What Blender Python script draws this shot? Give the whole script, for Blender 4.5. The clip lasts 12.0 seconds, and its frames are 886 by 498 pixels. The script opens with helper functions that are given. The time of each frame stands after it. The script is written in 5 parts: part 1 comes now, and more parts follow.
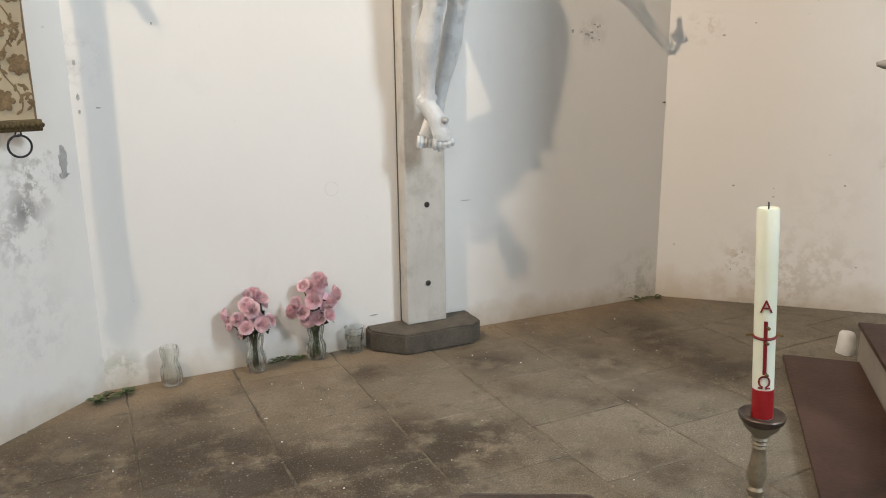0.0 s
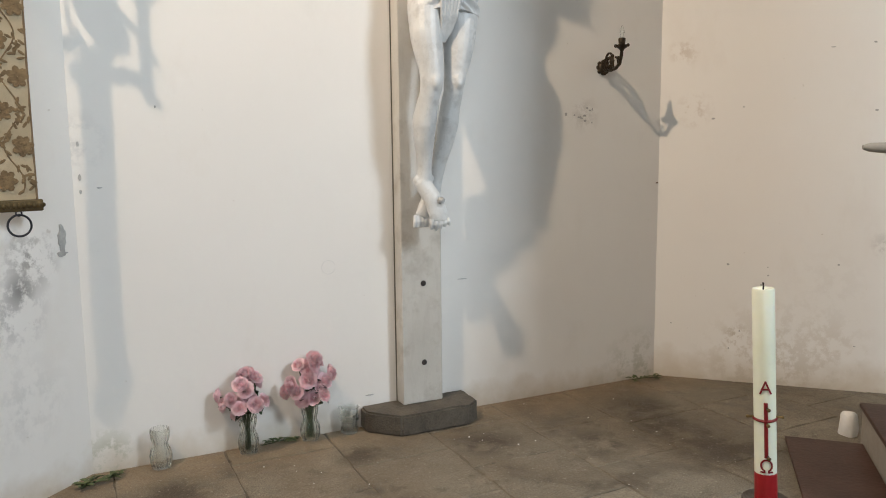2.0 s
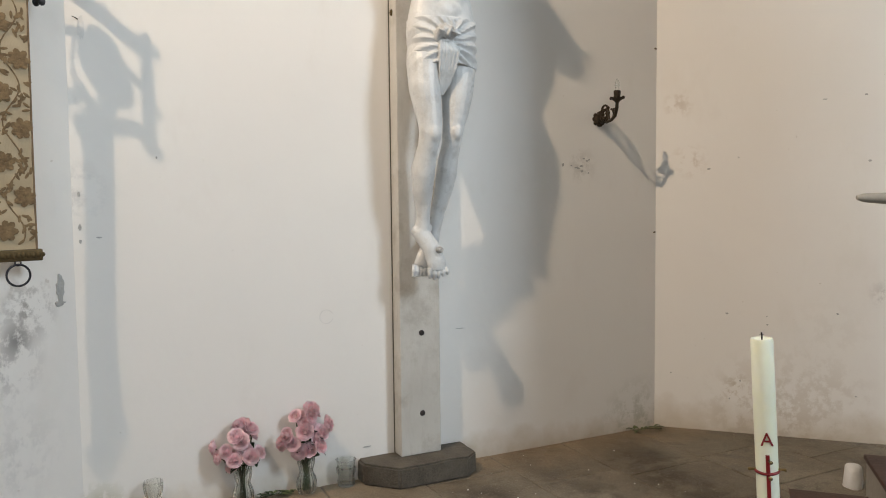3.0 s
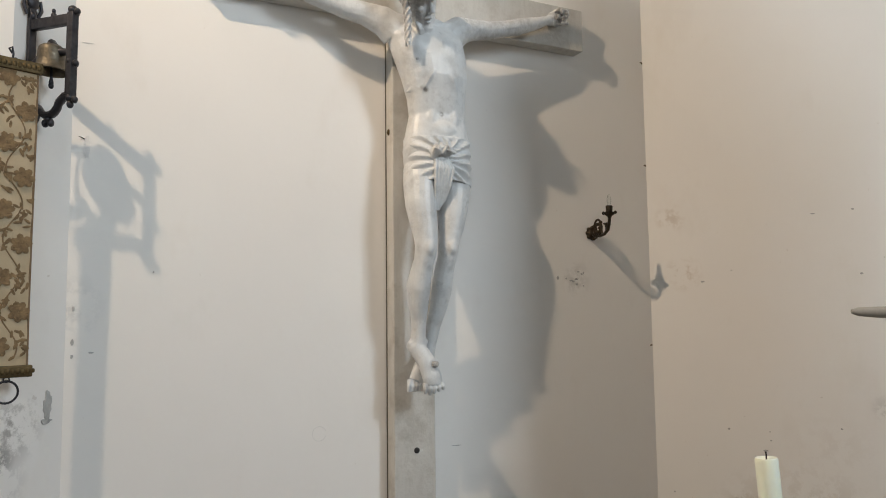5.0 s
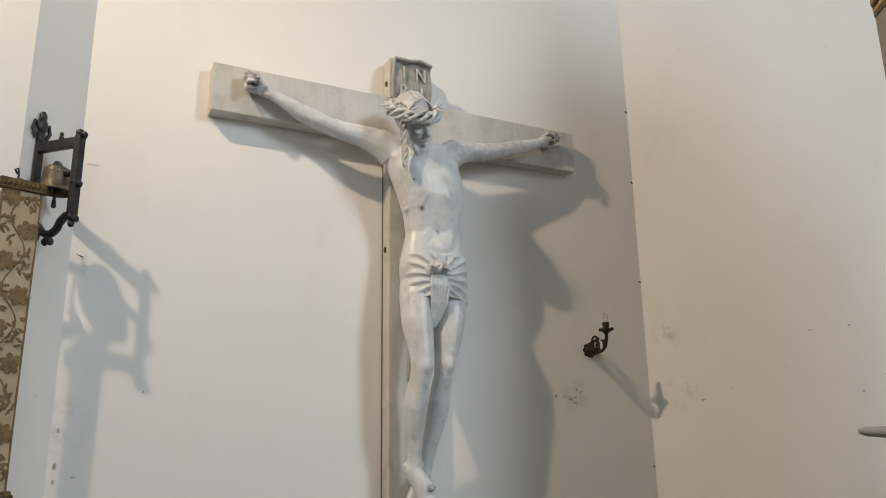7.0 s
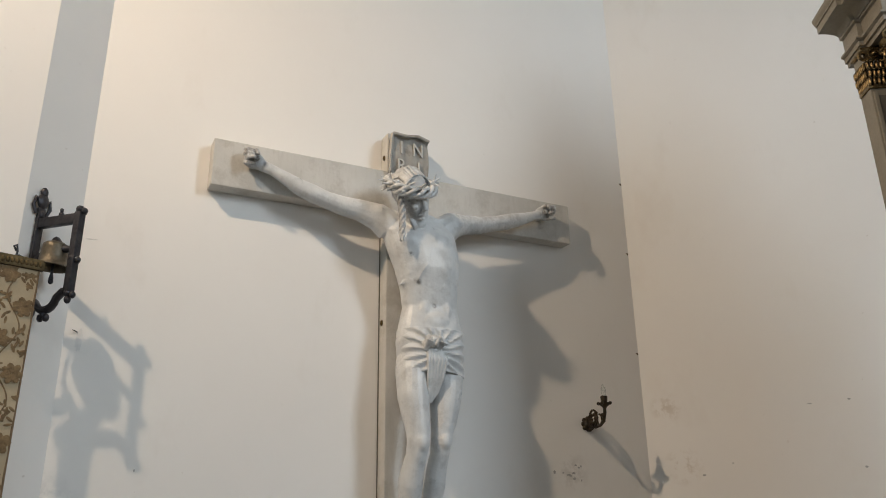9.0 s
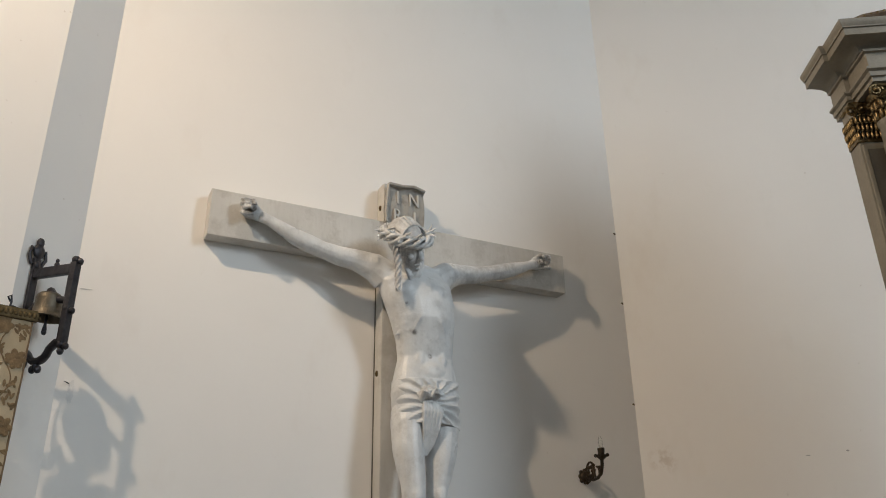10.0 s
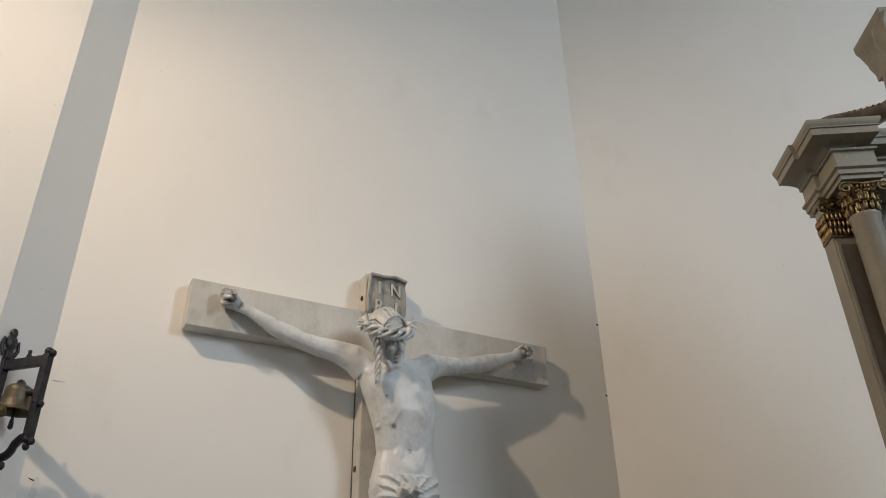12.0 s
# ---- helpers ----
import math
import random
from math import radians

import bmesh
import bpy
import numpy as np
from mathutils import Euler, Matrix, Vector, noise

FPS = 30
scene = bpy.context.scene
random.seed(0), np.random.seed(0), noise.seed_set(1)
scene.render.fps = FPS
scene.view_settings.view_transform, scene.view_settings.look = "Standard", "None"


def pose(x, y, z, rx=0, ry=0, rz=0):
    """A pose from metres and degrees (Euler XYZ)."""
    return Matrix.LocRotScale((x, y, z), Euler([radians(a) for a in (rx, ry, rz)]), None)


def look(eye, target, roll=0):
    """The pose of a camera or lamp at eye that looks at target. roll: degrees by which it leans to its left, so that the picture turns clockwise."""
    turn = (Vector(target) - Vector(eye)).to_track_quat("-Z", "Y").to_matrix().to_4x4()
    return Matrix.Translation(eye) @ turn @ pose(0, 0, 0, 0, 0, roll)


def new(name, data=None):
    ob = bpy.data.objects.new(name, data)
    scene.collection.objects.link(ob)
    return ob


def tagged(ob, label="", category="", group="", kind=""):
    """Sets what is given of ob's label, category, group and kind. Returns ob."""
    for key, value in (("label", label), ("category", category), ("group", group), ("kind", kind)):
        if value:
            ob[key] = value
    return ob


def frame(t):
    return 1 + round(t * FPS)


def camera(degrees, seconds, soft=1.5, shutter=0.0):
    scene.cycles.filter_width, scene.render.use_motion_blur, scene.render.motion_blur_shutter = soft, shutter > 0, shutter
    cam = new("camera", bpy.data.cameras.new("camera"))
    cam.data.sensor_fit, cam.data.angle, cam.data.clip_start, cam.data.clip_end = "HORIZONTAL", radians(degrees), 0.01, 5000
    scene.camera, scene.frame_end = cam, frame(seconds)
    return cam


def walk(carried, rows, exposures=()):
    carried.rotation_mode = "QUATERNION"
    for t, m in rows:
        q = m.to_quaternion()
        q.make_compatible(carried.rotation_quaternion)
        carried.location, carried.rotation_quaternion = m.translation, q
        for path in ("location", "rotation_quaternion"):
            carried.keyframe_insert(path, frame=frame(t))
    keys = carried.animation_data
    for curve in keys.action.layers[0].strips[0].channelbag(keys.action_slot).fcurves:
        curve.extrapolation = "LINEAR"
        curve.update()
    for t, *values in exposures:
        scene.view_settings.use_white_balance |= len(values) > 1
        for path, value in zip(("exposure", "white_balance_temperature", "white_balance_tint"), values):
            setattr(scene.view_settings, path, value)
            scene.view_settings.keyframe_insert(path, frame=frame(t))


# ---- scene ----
cam = camera(61.7, 12.0, soft=1.0)
PATH = [
    (0, (-1.541, -3.484, 1.364), (-0.697, -1.728, 0.912), -0.7),
    (0.5, (-1.538, -3.486, 1.367), (-0.691, -1.721, 0.96), -0.7),
    (1, (-1.538, -3.486, 1.369), (-0.685, -1.713, 1.009), -0.7),
    (1.5, (-1.539, -3.487, 1.372), (-0.678, -1.708, 1.068), -0.6),
    (2, (-1.541, -3.488, 1.373), (-0.671, -1.704, 1.125), -0.6),
    (2.5, (-1.541, -3.492, 1.377), (-0.666, -1.703, 1.195), -0.7),
    (3, (-1.541, -3.495, 1.378), (-0.662, -1.702, 1.26), -0.6),
    (5, (-1.541, -3.496, 1.393), (-0.651, -1.714, 1.572), -0.7),
    (5.5, (-1.543, -3.493, 1.396), (-0.652, -1.722, 1.661), -0.7),
    (6, (-1.54, -3.5, 1.402), (-0.652, -1.74, 1.74), -0.7),
    (6.5, (-1.547, -3.491, 1.4), (-0.659, -1.75, 1.825), -0.9),
    (7, (-1.548, -3.485, 1.402), (-0.663, -1.758, 1.887), -0.9),
    (9, (-1.559, -3.507, 1.459), (-0.685, -1.827, 2.102), -0.9),
    (9.5, (-1.569, -3.507, 1.467), (-0.695, -1.851, 2.17), -1.0),
    (10, (-1.572, -3.515, 1.478), (-0.702, -1.881, 2.236), -1.0),
    (10.5, (-1.567, -3.53, 1.488), (-0.707, -1.922, 2.309), -1.0),
    (11, (-1.562, -3.537, 1.495), (-0.706, -1.953, 2.366), -1.0),
    (11.5, (-1.554, -3.545, 1.502), (-0.7, -1.989, 2.425), -1.1),
    (12, (-1.55, -3.542, 1.503), (-0.694, -2.013, 2.468), -1.2),
]
walk(cam, [(t, look(eye, target, roll)) for t, eye, target, roll in PATH], [(0, 0.42), (2.5, 0.20), (5.5, -0.16), (9.5, -0.48), (12, -0.63)])

# world and light: cool daylight through the south window, an added cool fill from the southwest, a warm spotlight
# turned on the cross
world = bpy.data.worlds.new("world")
scene.world = world
world.use_nodes = True
wn = world.node_tree.nodes
sky = wn.new("ShaderNodeTexSky")
sky.sky_type, sky.sun_disc, sky.sun_elevation, sky.sun_rotation = "NISHITA", False, radians(40), radians(300)
world.node_tree.links.new(sky.outputs[0], wn["Background"].inputs[0])
wn["Background"].inputs[1].default_value = 0.05

S2 = math.sqrt(0.5)
CORNER_W, CORNER_E = Vector((-1.6, 0, 0)), Vector((1.62, 0, 0))
SIDE, HIGH = 3.22, 7.6


def area_lamp(name, eye, target, width, height, watts, colour, spread=180):
    data = bpy.data.lights.new(name, "AREA")
    data.shape, data.size, data.size_y, data.energy, data.color = "RECTANGLE", width, height, watts, colour
    data.spread = radians(spread)
    ob = new(name, data)
    ob.matrix_world = look(eye, target)
    return ob


area_lamp("window_light_south", (2.9, -6.75, 4.9), (-0.4, -0.5, 1.8), 1.2, 2.2, 265, (0.80, 0.912, 1.0))
# soft fill added to brighten the lower walls and floor, no known source
area_lamp("fill_light_southwest", (-2.86, -6.76, 3.0), (0.3, -0.3, 0.5), 1.9, 3.0, 50, (0.80, 0.912, 1.0))
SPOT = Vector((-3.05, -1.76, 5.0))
area_lamp("spotlight_lamp", SPOT, (1.5, -0.6, 1.6), 0.09, 0.09, 60, (1.0, 0.765, 0.535), 114)


# ---- materials ----
def material(name, rough=0.6, metal=0.0):
    m = bpy.data.materials.new(name)
    m.use_nodes = True
    nt = m.node_tree
    b = nt.nodes["Principled BSDF"]
    b.inputs["Roughness"].default_value, b.inputs["Metallic"].default_value = rough, metal
    return m, nt, b


def link(nt, a, b):
    nt.links.new(a, b)


def coords(nt, kind="Object", scale=(1, 1, 1)):
    c, m = nt.nodes.new("ShaderNodeTexCoord"), nt.nodes.new("ShaderNodeMapping")
    m.inputs["Scale"].default_value = scale
    link(nt, c.outputs[kind], m.inputs[0])
    return m.outputs[0]


def noise_tex(nt, vec, scale, detail=5, rough=0.55, lo=0.3, hi=0.7):
    n, r = nt.nodes.new("ShaderNodeTexNoise"), nt.nodes.new("ShaderNodeMapRange")
    n.inputs["Scale"].default_value, n.inputs["Detail"].default_value, n.inputs["Roughness"].default_value = scale, detail, rough
    r.inputs[1].default_value, r.inputs[2].default_value = lo, hi
    link(nt, vec, n.inputs["Vector"])
    link(nt, n.outputs["Fac"], r.inputs[0])
    return r.outputs[0]


def maths(nt, op, a, b, clamp=False):
    n = nt.nodes.new("ShaderNodeMath")
    n.operation, n.use_clamp = op, clamp
    for i, v in enumerate((a, b)):
        if isinstance(v, (int, float)):
            n.inputs[i].default_value = v
        else:
            link(nt, v, n.inputs[i])
    return n.outputs[0]


def mix(nt, fac, a, b):
    n = nt.nodes.new("ShaderNodeMix")
    n.data_type = "RGBA"
    for slot, v in ((0, fac), (6, a), (7, b)):
        if isinstance(v, tuple):
            n.inputs[slot].default_value = (*v, 1)
        elif isinstance(v, (int, float)):
            n.inputs[slot].default_value = v
        else:
            link(nt, v, n.inputs[slot])
    return n.outputs[2]


def bump(nt, b, height, strength, distance=0.01):
    n = nt.nodes.new("ShaderNodeBump")
    n.inputs["Strength"].default_value, n.inputs["Distance"].default_value = strength, distance
    link(nt, height, n.inputs["Height"])
    link(nt, n.outputs[0], b.inputs["Normal"])


def plain(name, low, high, scale=8, rough=0.6, metal=0.0, relief=0.2, fine=60, vec="Object"):
    """Two colours mixed by a coarse and a fine noise, with a slight relief."""
    m, nt, b = material(name, rough, metal)
    v = coords(nt, vec)
    fac = maths(nt, "ADD", maths(nt, "MULTIPLY", noise_tex(nt, v, scale), 0.65), maths(nt, "MULTIPLY", noise_tex(nt, v, fine), 0.35))
    link(nt, mix(nt, fac, low, high), b.inputs["Base Color"])
    if relief:
        bump(nt, b, noise_tex(nt, v, fine, 6), relief, 0.004)
    return m


def ball_mask(nt, vec, centre, radius, soft):
    """1 near the centre, 0 past the radius."""
    d, r = nt.nodes.new("ShaderNodeVectorMath"), nt.nodes.new("ShaderNodeMapRange")
    d.operation = "DISTANCE"
    link(nt, vec, d.inputs[0])
    d.inputs[1].default_value = centre
    r.inputs[1].default_value, r.inputs[2].default_value = radius, radius - soft
    link(nt, d.outputs["Value"], r.inputs[0])
    return r.outputs[0]


def plaster_material(name, blotches=(), dirt=0.12):
    """Old limewashed plaster: broad tonal drift, brush marks, damp rising from the floor, flaking blotches."""
    m, nt, b = material(name, 0.75)
    v = coords(nt)
    tone = noise_tex(nt, v, 0.7, 4, 0.5, 0.3, 0.7)
    col = mix(nt, tone, (0.80, 0.775, 0.745), (0.84, 0.825, 0.80))
    patch = noise_tex(nt, coords(nt, scale=(1, 1, 0.55)), 3.2, 6, 0.62, 0.58, 0.72)
    col = mix(nt, maths(nt, "MULTIPLY", patch, 0.22), col, (0.70, 0.655, 0.60))
    specks = noise_tex(nt, v, 26, 3, 0.5, 0.74, 0.78)
    col = mix(nt, maths(nt, "MULTIPLY", specks, 0.35), col, (0.42, 0.36, 0.30))
    # damp and dirt just above the floor, with a ragged upper edge
    sep, low = nt.nodes.new("ShaderNodeSeparateXYZ"), nt.nodes.new("ShaderNodeMapRange")
    link(nt, v, sep.inputs[0])
    ragged = maths(nt, "SUBTRACT", sep.outputs[2], maths(nt, "MULTIPLY", noise_tex(nt, v, 5, 6, 0.6, 0.2, 0.8), 0.16))
    low.inputs[1].default_value, low.inputs[2].default_value = dirt - 0.06, -0.10
    link(nt, ragged, low.inputs[0])
    col = mix(nt, maths(nt, "MULTIPLY", low.outputs[0], 0.75, True), col, (0.50, 0.42, 0.31))
    flake = noise_tex(nt, v, 11, 9, 0.72, 0.47, 0.56)
    for centre, radius, colour, amount in blotches:
        mask = maths(nt, "MULTIPLY", ball_mask(nt, v, centre, radius, radius * 0.8), flake)
        col = mix(nt, maths(nt, "MULTIPLY", mask, amount, True), col, colour)
    link(nt, col, b.inputs["Base Color"])
    h = maths(nt, "ADD", noise_tex(nt, v, 2.2, 4), maths(nt, "MULTIPLY", noise_tex(nt, v, 45, 6), 0.05))
    bump(nt, b, h, 0.13, 0.02)
    return m


GREY = (0.43, 0.41, 0.40)
M_WALL_N = plaster_material("plaster_north", [((1.06, 0, 1.6), 0.12, (0.45, 0.42, 0.38), 0.4), ((-1.56, 0, 1.45), 0.16, (0.5, 0.5, 0.5), 0.45),
                                            ((-1.5, 0, 0.08), 0.14, (0.3, 0.32, 0.2), 0.5), ((1.5, 0, 0.0), 0.35, (0.34, 0.34, 0.25), 0.5)])
M_WALL_W = plaster_material("plaster_west", [((-1.75, -0.15, 0.98), 0.16, (0.40, 0.375, 0.35), 1.0), ((-1.82, -0.22, 0.78), 0.19, GREY, 0.7),
                                           ((-1.80, -0.20, 0.42), 0.24, (0.55, 0.54, 0.525), 0.4), ((-1.79, -0.19, 0.87), 0.08, (0.2, 0.19, 0.18), 0.9)])
M_WALL_E = plaster_material("plaster_east", [((1.71, -0.09, 1.97), 0.10, (0.50, 0.42, 0.34), 0.5), ((1.76, -0.14, 1.63), 0.12, (0.50, 0.42, 0.34), 0.5),
                                           ((1.95, -0.33, 0.27), 0.10, (0.50, 0.43, 0.35), 0.6), ((2.35, -0.73, 0.28), 0.22, (0.55, 0.49, 0.43), 0.22),
                                           ((2.3, -0.68, 0.6), 0.28, (0.6, 0.55, 0.5), 0.15), ((2.5, -0.88, 0.85), 0.10, (0.45, 0.42, 0.40), 0.5),
                                           ((2.1, -0.48, 0.06), 0.5, (0.46, 0.39, 0.30), 0.45)], 0.16)
# walls and ceiling out of view, coloured dark to hold back bounced light
M_WALL = plain("unseen_wall_ochre", (0.27, 0.235, 0.19), (0.36, 0.32, 0.27), 1.5, 0.8)
M_CEIL = plain("unseen_dark_ceiling", (0.22, 0.17, 0.12), (0.32, 0.25, 0.18), 2, 0.7)
M_FRAME = plain("window_lead", (0.08, 0.08, 0.08), (0.14, 0.14, 0.14), 10, 0.5, 0.4)


# where damp has stained the paving
DAMP = [((1.15, -0.45, 0), 0.24), ((1.05, -0.73, 0), 0.24), ((1.11, -1.09, 0), 0.30), ((-0.50, -1.00, 0), 0.24), ((-0.24, -1.16, 0), 0.26),
        ((-0.44, -1.21, 0), 0.30), ((-1.48, -0.80, 0), 0.30), ((-1.15, -1.01, 0), 0.42), ((-1.02, -1.04, 0), 0.15), ((-1.27, -0.76, 0), 0.30),
        ((-0.45, -0.35, 0), 0.15), ((0.15, -0.50, 0), 0.20), ((-0.95, -1.23, 0), 0.45), ((-0.68, -1.29, 0), 0.45), ((-1.83, -0.68, 0), 0.45),
        ((0.62, -0.74, 0), 0.22), ((-1.27, -0.38, 0), 0.21)]


def stone_material(name, grey, tan, dark, grain=170):
    """Worn granite paving: salt-and-pepper grain, tan dust, damp dark stains; each slab a little different."""
    m, nt, b = material(name, 0.62)
    v = coords(nt)
    info = nt.nodes.new("ShaderNodeObjectInfo")
    grainy = noise_tex(nt, v, grain, 4, 0.7, 0.36, 0.66)
    col = mix(nt, grainy, tuple(c * 0.55 for c in grey), tuple(min(1, c * 2.0) for c in grey))
    col = mix(nt, maths(nt, "MULTIPLY", info.outputs["Random"], 0.65), col, tuple(c * 0.68 for c in grey))
    dust = noise_tex(nt, v, 2.6, 8, 0.7, 0.36, 0.62)
    sep, near = nt.nodes.new("ShaderNodeSeparateXYZ"), nt.nodes.new("ShaderNodeMapRange")
    link(nt, v, sep.inputs[0])
    # dust has drifted to the west side of the floor
    drift = maths(nt, "ADD", sep.outputs[0], maths(nt, "MULTIPLY", sep.outputs[1], -0.55))
    near.inputs[1].default_value, near.inputs[2].default_value = 1.2, -0.9
    link(nt, drift, near.inputs[0])
    col = mix(nt, maths(nt, "MULTIPLY", maths(nt, "ADD", maths(nt, "MULTIPLY", dust, 0.6), 0.3), near.outputs[0], True), col, mix(nt, grainy, tuple(c * 0.72 for c in tan), tuple(c * 1.28 for c in tan)))
    stain = noise_tex(nt, v, 2.3, 12, 0.66, 0.52, 0.60)
    col = mix(nt, maths(nt, "MULTIPLY", stain, 0.6), col, dark)
    stain2 = noise_tex(nt, v, 7.5, 10, 0.68, 0.57, 0.605)
    col = mix(nt, maths(nt, "MULTIPLY", stain2, 0.35), col, dark)
    pale = noise_tex(nt, coords(nt, scale=(1, 1.6, 1)), 4.3, 8, 0.72, 0.58, 0.68)
    col = mix(nt, maths(nt, "MULTIPLY", pale, 0.5), col, tuple(min(1, c * 1.9) for c in grey))
    edge = nt.nodes.new("ShaderNodeMapRange")
    edge.inputs[1].default_value, edge.inputs[2].default_value = -0.30, -0.02
    link(nt, maths(nt, "ADD", sep.outputs[1], maths(nt, "MULTIPLY", noise_tex(nt, v, 6, 6), 0.15)), edge.inputs[0])
    col = mix(nt, maths(nt, "MULTIPLY", edge.outputs[0], 0.55), col, (0.33, 0.235, 0.14))
    # pale worn rims of the slabs
    own = nt.nodes.new("ShaderNodeSeparateXYZ")
    link(nt, coords(nt, "Generated"), own.inputs[0])
    rim = None
    for axis in (0, 1):
        d = maths(nt, "SUBTRACT", 0.5, maths(nt, "ABSOLUTE", maths(nt, "SUBTRACT", own.outputs[axis], 0.5), 0))
        rim = d if rim is None else maths(nt, "MINIMUM", rim, d)
    worn = nt.nodes.new("ShaderNodeMapRange")
    worn.inputs[1].default_value, worn.inputs[2].default_value = 0.035, 0.0
    link(nt, maths(nt, "ADD", rim, maths(nt, "MULTIPLY", noise_tex(nt, v, 9, 6, 0.65, 0.3, 0.7), 0.03)), worn.inputs[0])
    col = mix(nt, maths(nt, "MULTIPLY", worn.outputs[0], 0.6), col, tuple(min(1, c * 1.75) for c in grey))
    grit = noise_tex(nt, v, 75, 6, 0.75, 0.50, 0.68)
    col = mix(nt, maths(nt, "MULTIPLY", grit, 0.45), col, dark)
    cloud = noise_tex(nt, v, 1.3, 12, 0.72, 0.42, 0.60)
    col = mix(nt, maths(nt, "MULTIPLY", cloud, 0.42), col, (0.085, 0.058, 0.034))
    blotch = noise_tex(nt, v, 14, 8, 0.7, 0.46, 0.62)
    col = mix(nt, maths(nt, "MULTIPLY", blotch, 0.30), col, (0.22, 0.182, 0.13))
    ragged = noise_tex(nt, v, 6, 11, 0.68, 0.40, 0.52)
    for centre, radius in DAMP:
        damp = maths(nt, "MULTIPLY", ball_mask(nt, v, centre, radius, radius * 0.7), ragged)
        col = mix(nt, maths(nt, "MULTIPLY", damp, 0.72, True), col, dark)
    speck = noise_tex(nt, v, 120, 3, 0.6, 0.60, 0.68)
    col = mix(nt, maths(nt, "MULTIPLY", speck, 0.45), col, (0.36, 0.32, 0.26))
    light = noise_tex(nt, v, 60, 2, 0.5, 0.66, 0.72)
    col = mix(nt, maths(nt, "MULTIPLY", light, 0.5), col, (0.42, 0.38, 0.32))
    link(nt, col, b.inputs["Base Color"])
    link(nt, maths(nt, "SUBTRACT", 0.75, maths(nt, "MULTIPLY", stain, 0.22)), b.inputs["Roughness"])
    h = maths(nt, "ADD", noise_tex(nt, v, 8, 8, 0.65), maths(nt, "MULTIPLY", grainy, 0.16))
    bump(nt, b, h, 0.6, 0.009)
    return m


M_SLAB = stone_material("paving_stone", (0.190, 0.166, 0.126), (0.205, 0.150, 0.092), (0.046, 0.032, 0.019))
M_JOINT = plain("joint_mortar", (0.030, 0.023, 0.015), (0.25, 0.205, 0.15), 6.5, 0.9, 0, 0.6, 90)
M_BASALT = plain("plinth_stone", (0.045, 0.038, 0.030), (0.15, 0.128, 0.10), 9, 0.75, 0, 0.8, 110)


def weathered(name, low, high, worn, rough, size=6.0, amount=0.6, grime_shade=()):
    """Old gloss paint, rubbed and greyed in ragged patches and vertical streaks."""
    m, nt, b = material(name, rough)
    v = coords(nt)
    col = mix(nt, noise_tex(nt, v, size), low, high)
    col = mix(nt, maths(nt, "MULTIPLY", noise_tex(nt, v, size * 1.7, 8, 0.65, 0.52, 0.66), amount), col, worn)
    col = mix(nt, maths(nt, "MULTIPLY", noise_tex(nt, coords(nt, scale=(1, 1, 0.18)), 38, 5, 0.6, 0.5, 0.75), amount * 0.5), col, worn)
    mottle = noise_tex(nt, v, 24, 8, 0.7, 0.36, 0.58)
    for centre, radius, amount in grime_shade:
        patch = maths(nt, "MULTIPLY", ball_mask(nt, v, centre, radius, radius * 0.5), mottle)
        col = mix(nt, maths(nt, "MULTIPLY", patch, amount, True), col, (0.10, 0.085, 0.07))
    link(nt, col, b.inputs["Base Color"])
    link(nt, maths(nt, "ADD", rough - 0.08, maths(nt, "MULTIPLY", noise_tex(nt, v, 14), 0.2)), b.inputs["Roughness"])
    bump(nt, b, maths(nt, "ADD", noise_tex(nt, v, 60, 6), noise_tex(nt, v, 16, 4)), 0.22, 0.004)
    return m


# grime on hands and hair, body marks, and shade painted along the right arm
STATUE_GRIME_SHADE = [((-0.86, -0.20, 3.06), 0.085, 0.85), ((0.885, -0.20, 3.065), 0.085, 0.85), ((-0.15, -0.40, 2.80), 0.13, 0.65), ((-0.11, -0.36, 2.99), 0.16, 0.40), ((0.45, -0.18, 2.90), 0.34, 0.35),
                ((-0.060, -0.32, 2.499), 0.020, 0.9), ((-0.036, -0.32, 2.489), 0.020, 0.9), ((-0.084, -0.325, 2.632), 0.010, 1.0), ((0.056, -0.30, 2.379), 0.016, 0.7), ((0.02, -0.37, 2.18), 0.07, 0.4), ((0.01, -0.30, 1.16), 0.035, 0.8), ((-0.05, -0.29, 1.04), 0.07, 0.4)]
M_CROSS = weathered("cross_paint", (0.50, 0.485, 0.45), (0.60, 0.585, 0.55), (0.37, 0.345, 0.305), 0.5, 4.0, 0.55)
M_SCROLL = weathered("scroll_paint", (0.29, 0.272, 0.24), (0.43, 0.405, 0.365), (0.10, 0.09, 0.075), 0.6, 9.0, 0.5)
M_STATUE = weathered("statue_paint", (0.56, 0.57, 0.575), (0.70, 0.712, 0.715), (0.32, 0.32, 0.315), 0.34, 9.0, 0.34, STATUE_GRIME_SHADE)
M_HOLE = plain("dark_hole", (0.02, 0.02, 0.02), (0.05, 0.04, 0.04), 20, 0.9)
M_IRON = plain("black_iron", (0.028, 0.028, 0.034), (0.07, 0.068, 0.075), 18, 0.45, 0.75, 0.3)
M_BRONZE = plain("bell_bronze", (0.075, 0.064, 0.046), (0.17, 0.147, 0.11), 14, 0.5, 0.75, 0.25)
M_OLDBRASS = plain("old_brass", (0.055, 0.040, 0.018), (0.15, 0.105, 0.05), 20, 0.55, 0.8, 0.3)
M_DARKBRONZE = plain("dark_bronze", (0.02, 0.015, 0.010), (0.07, 0.05, 0.03), 25, 0.42, 0.7, 0.3)
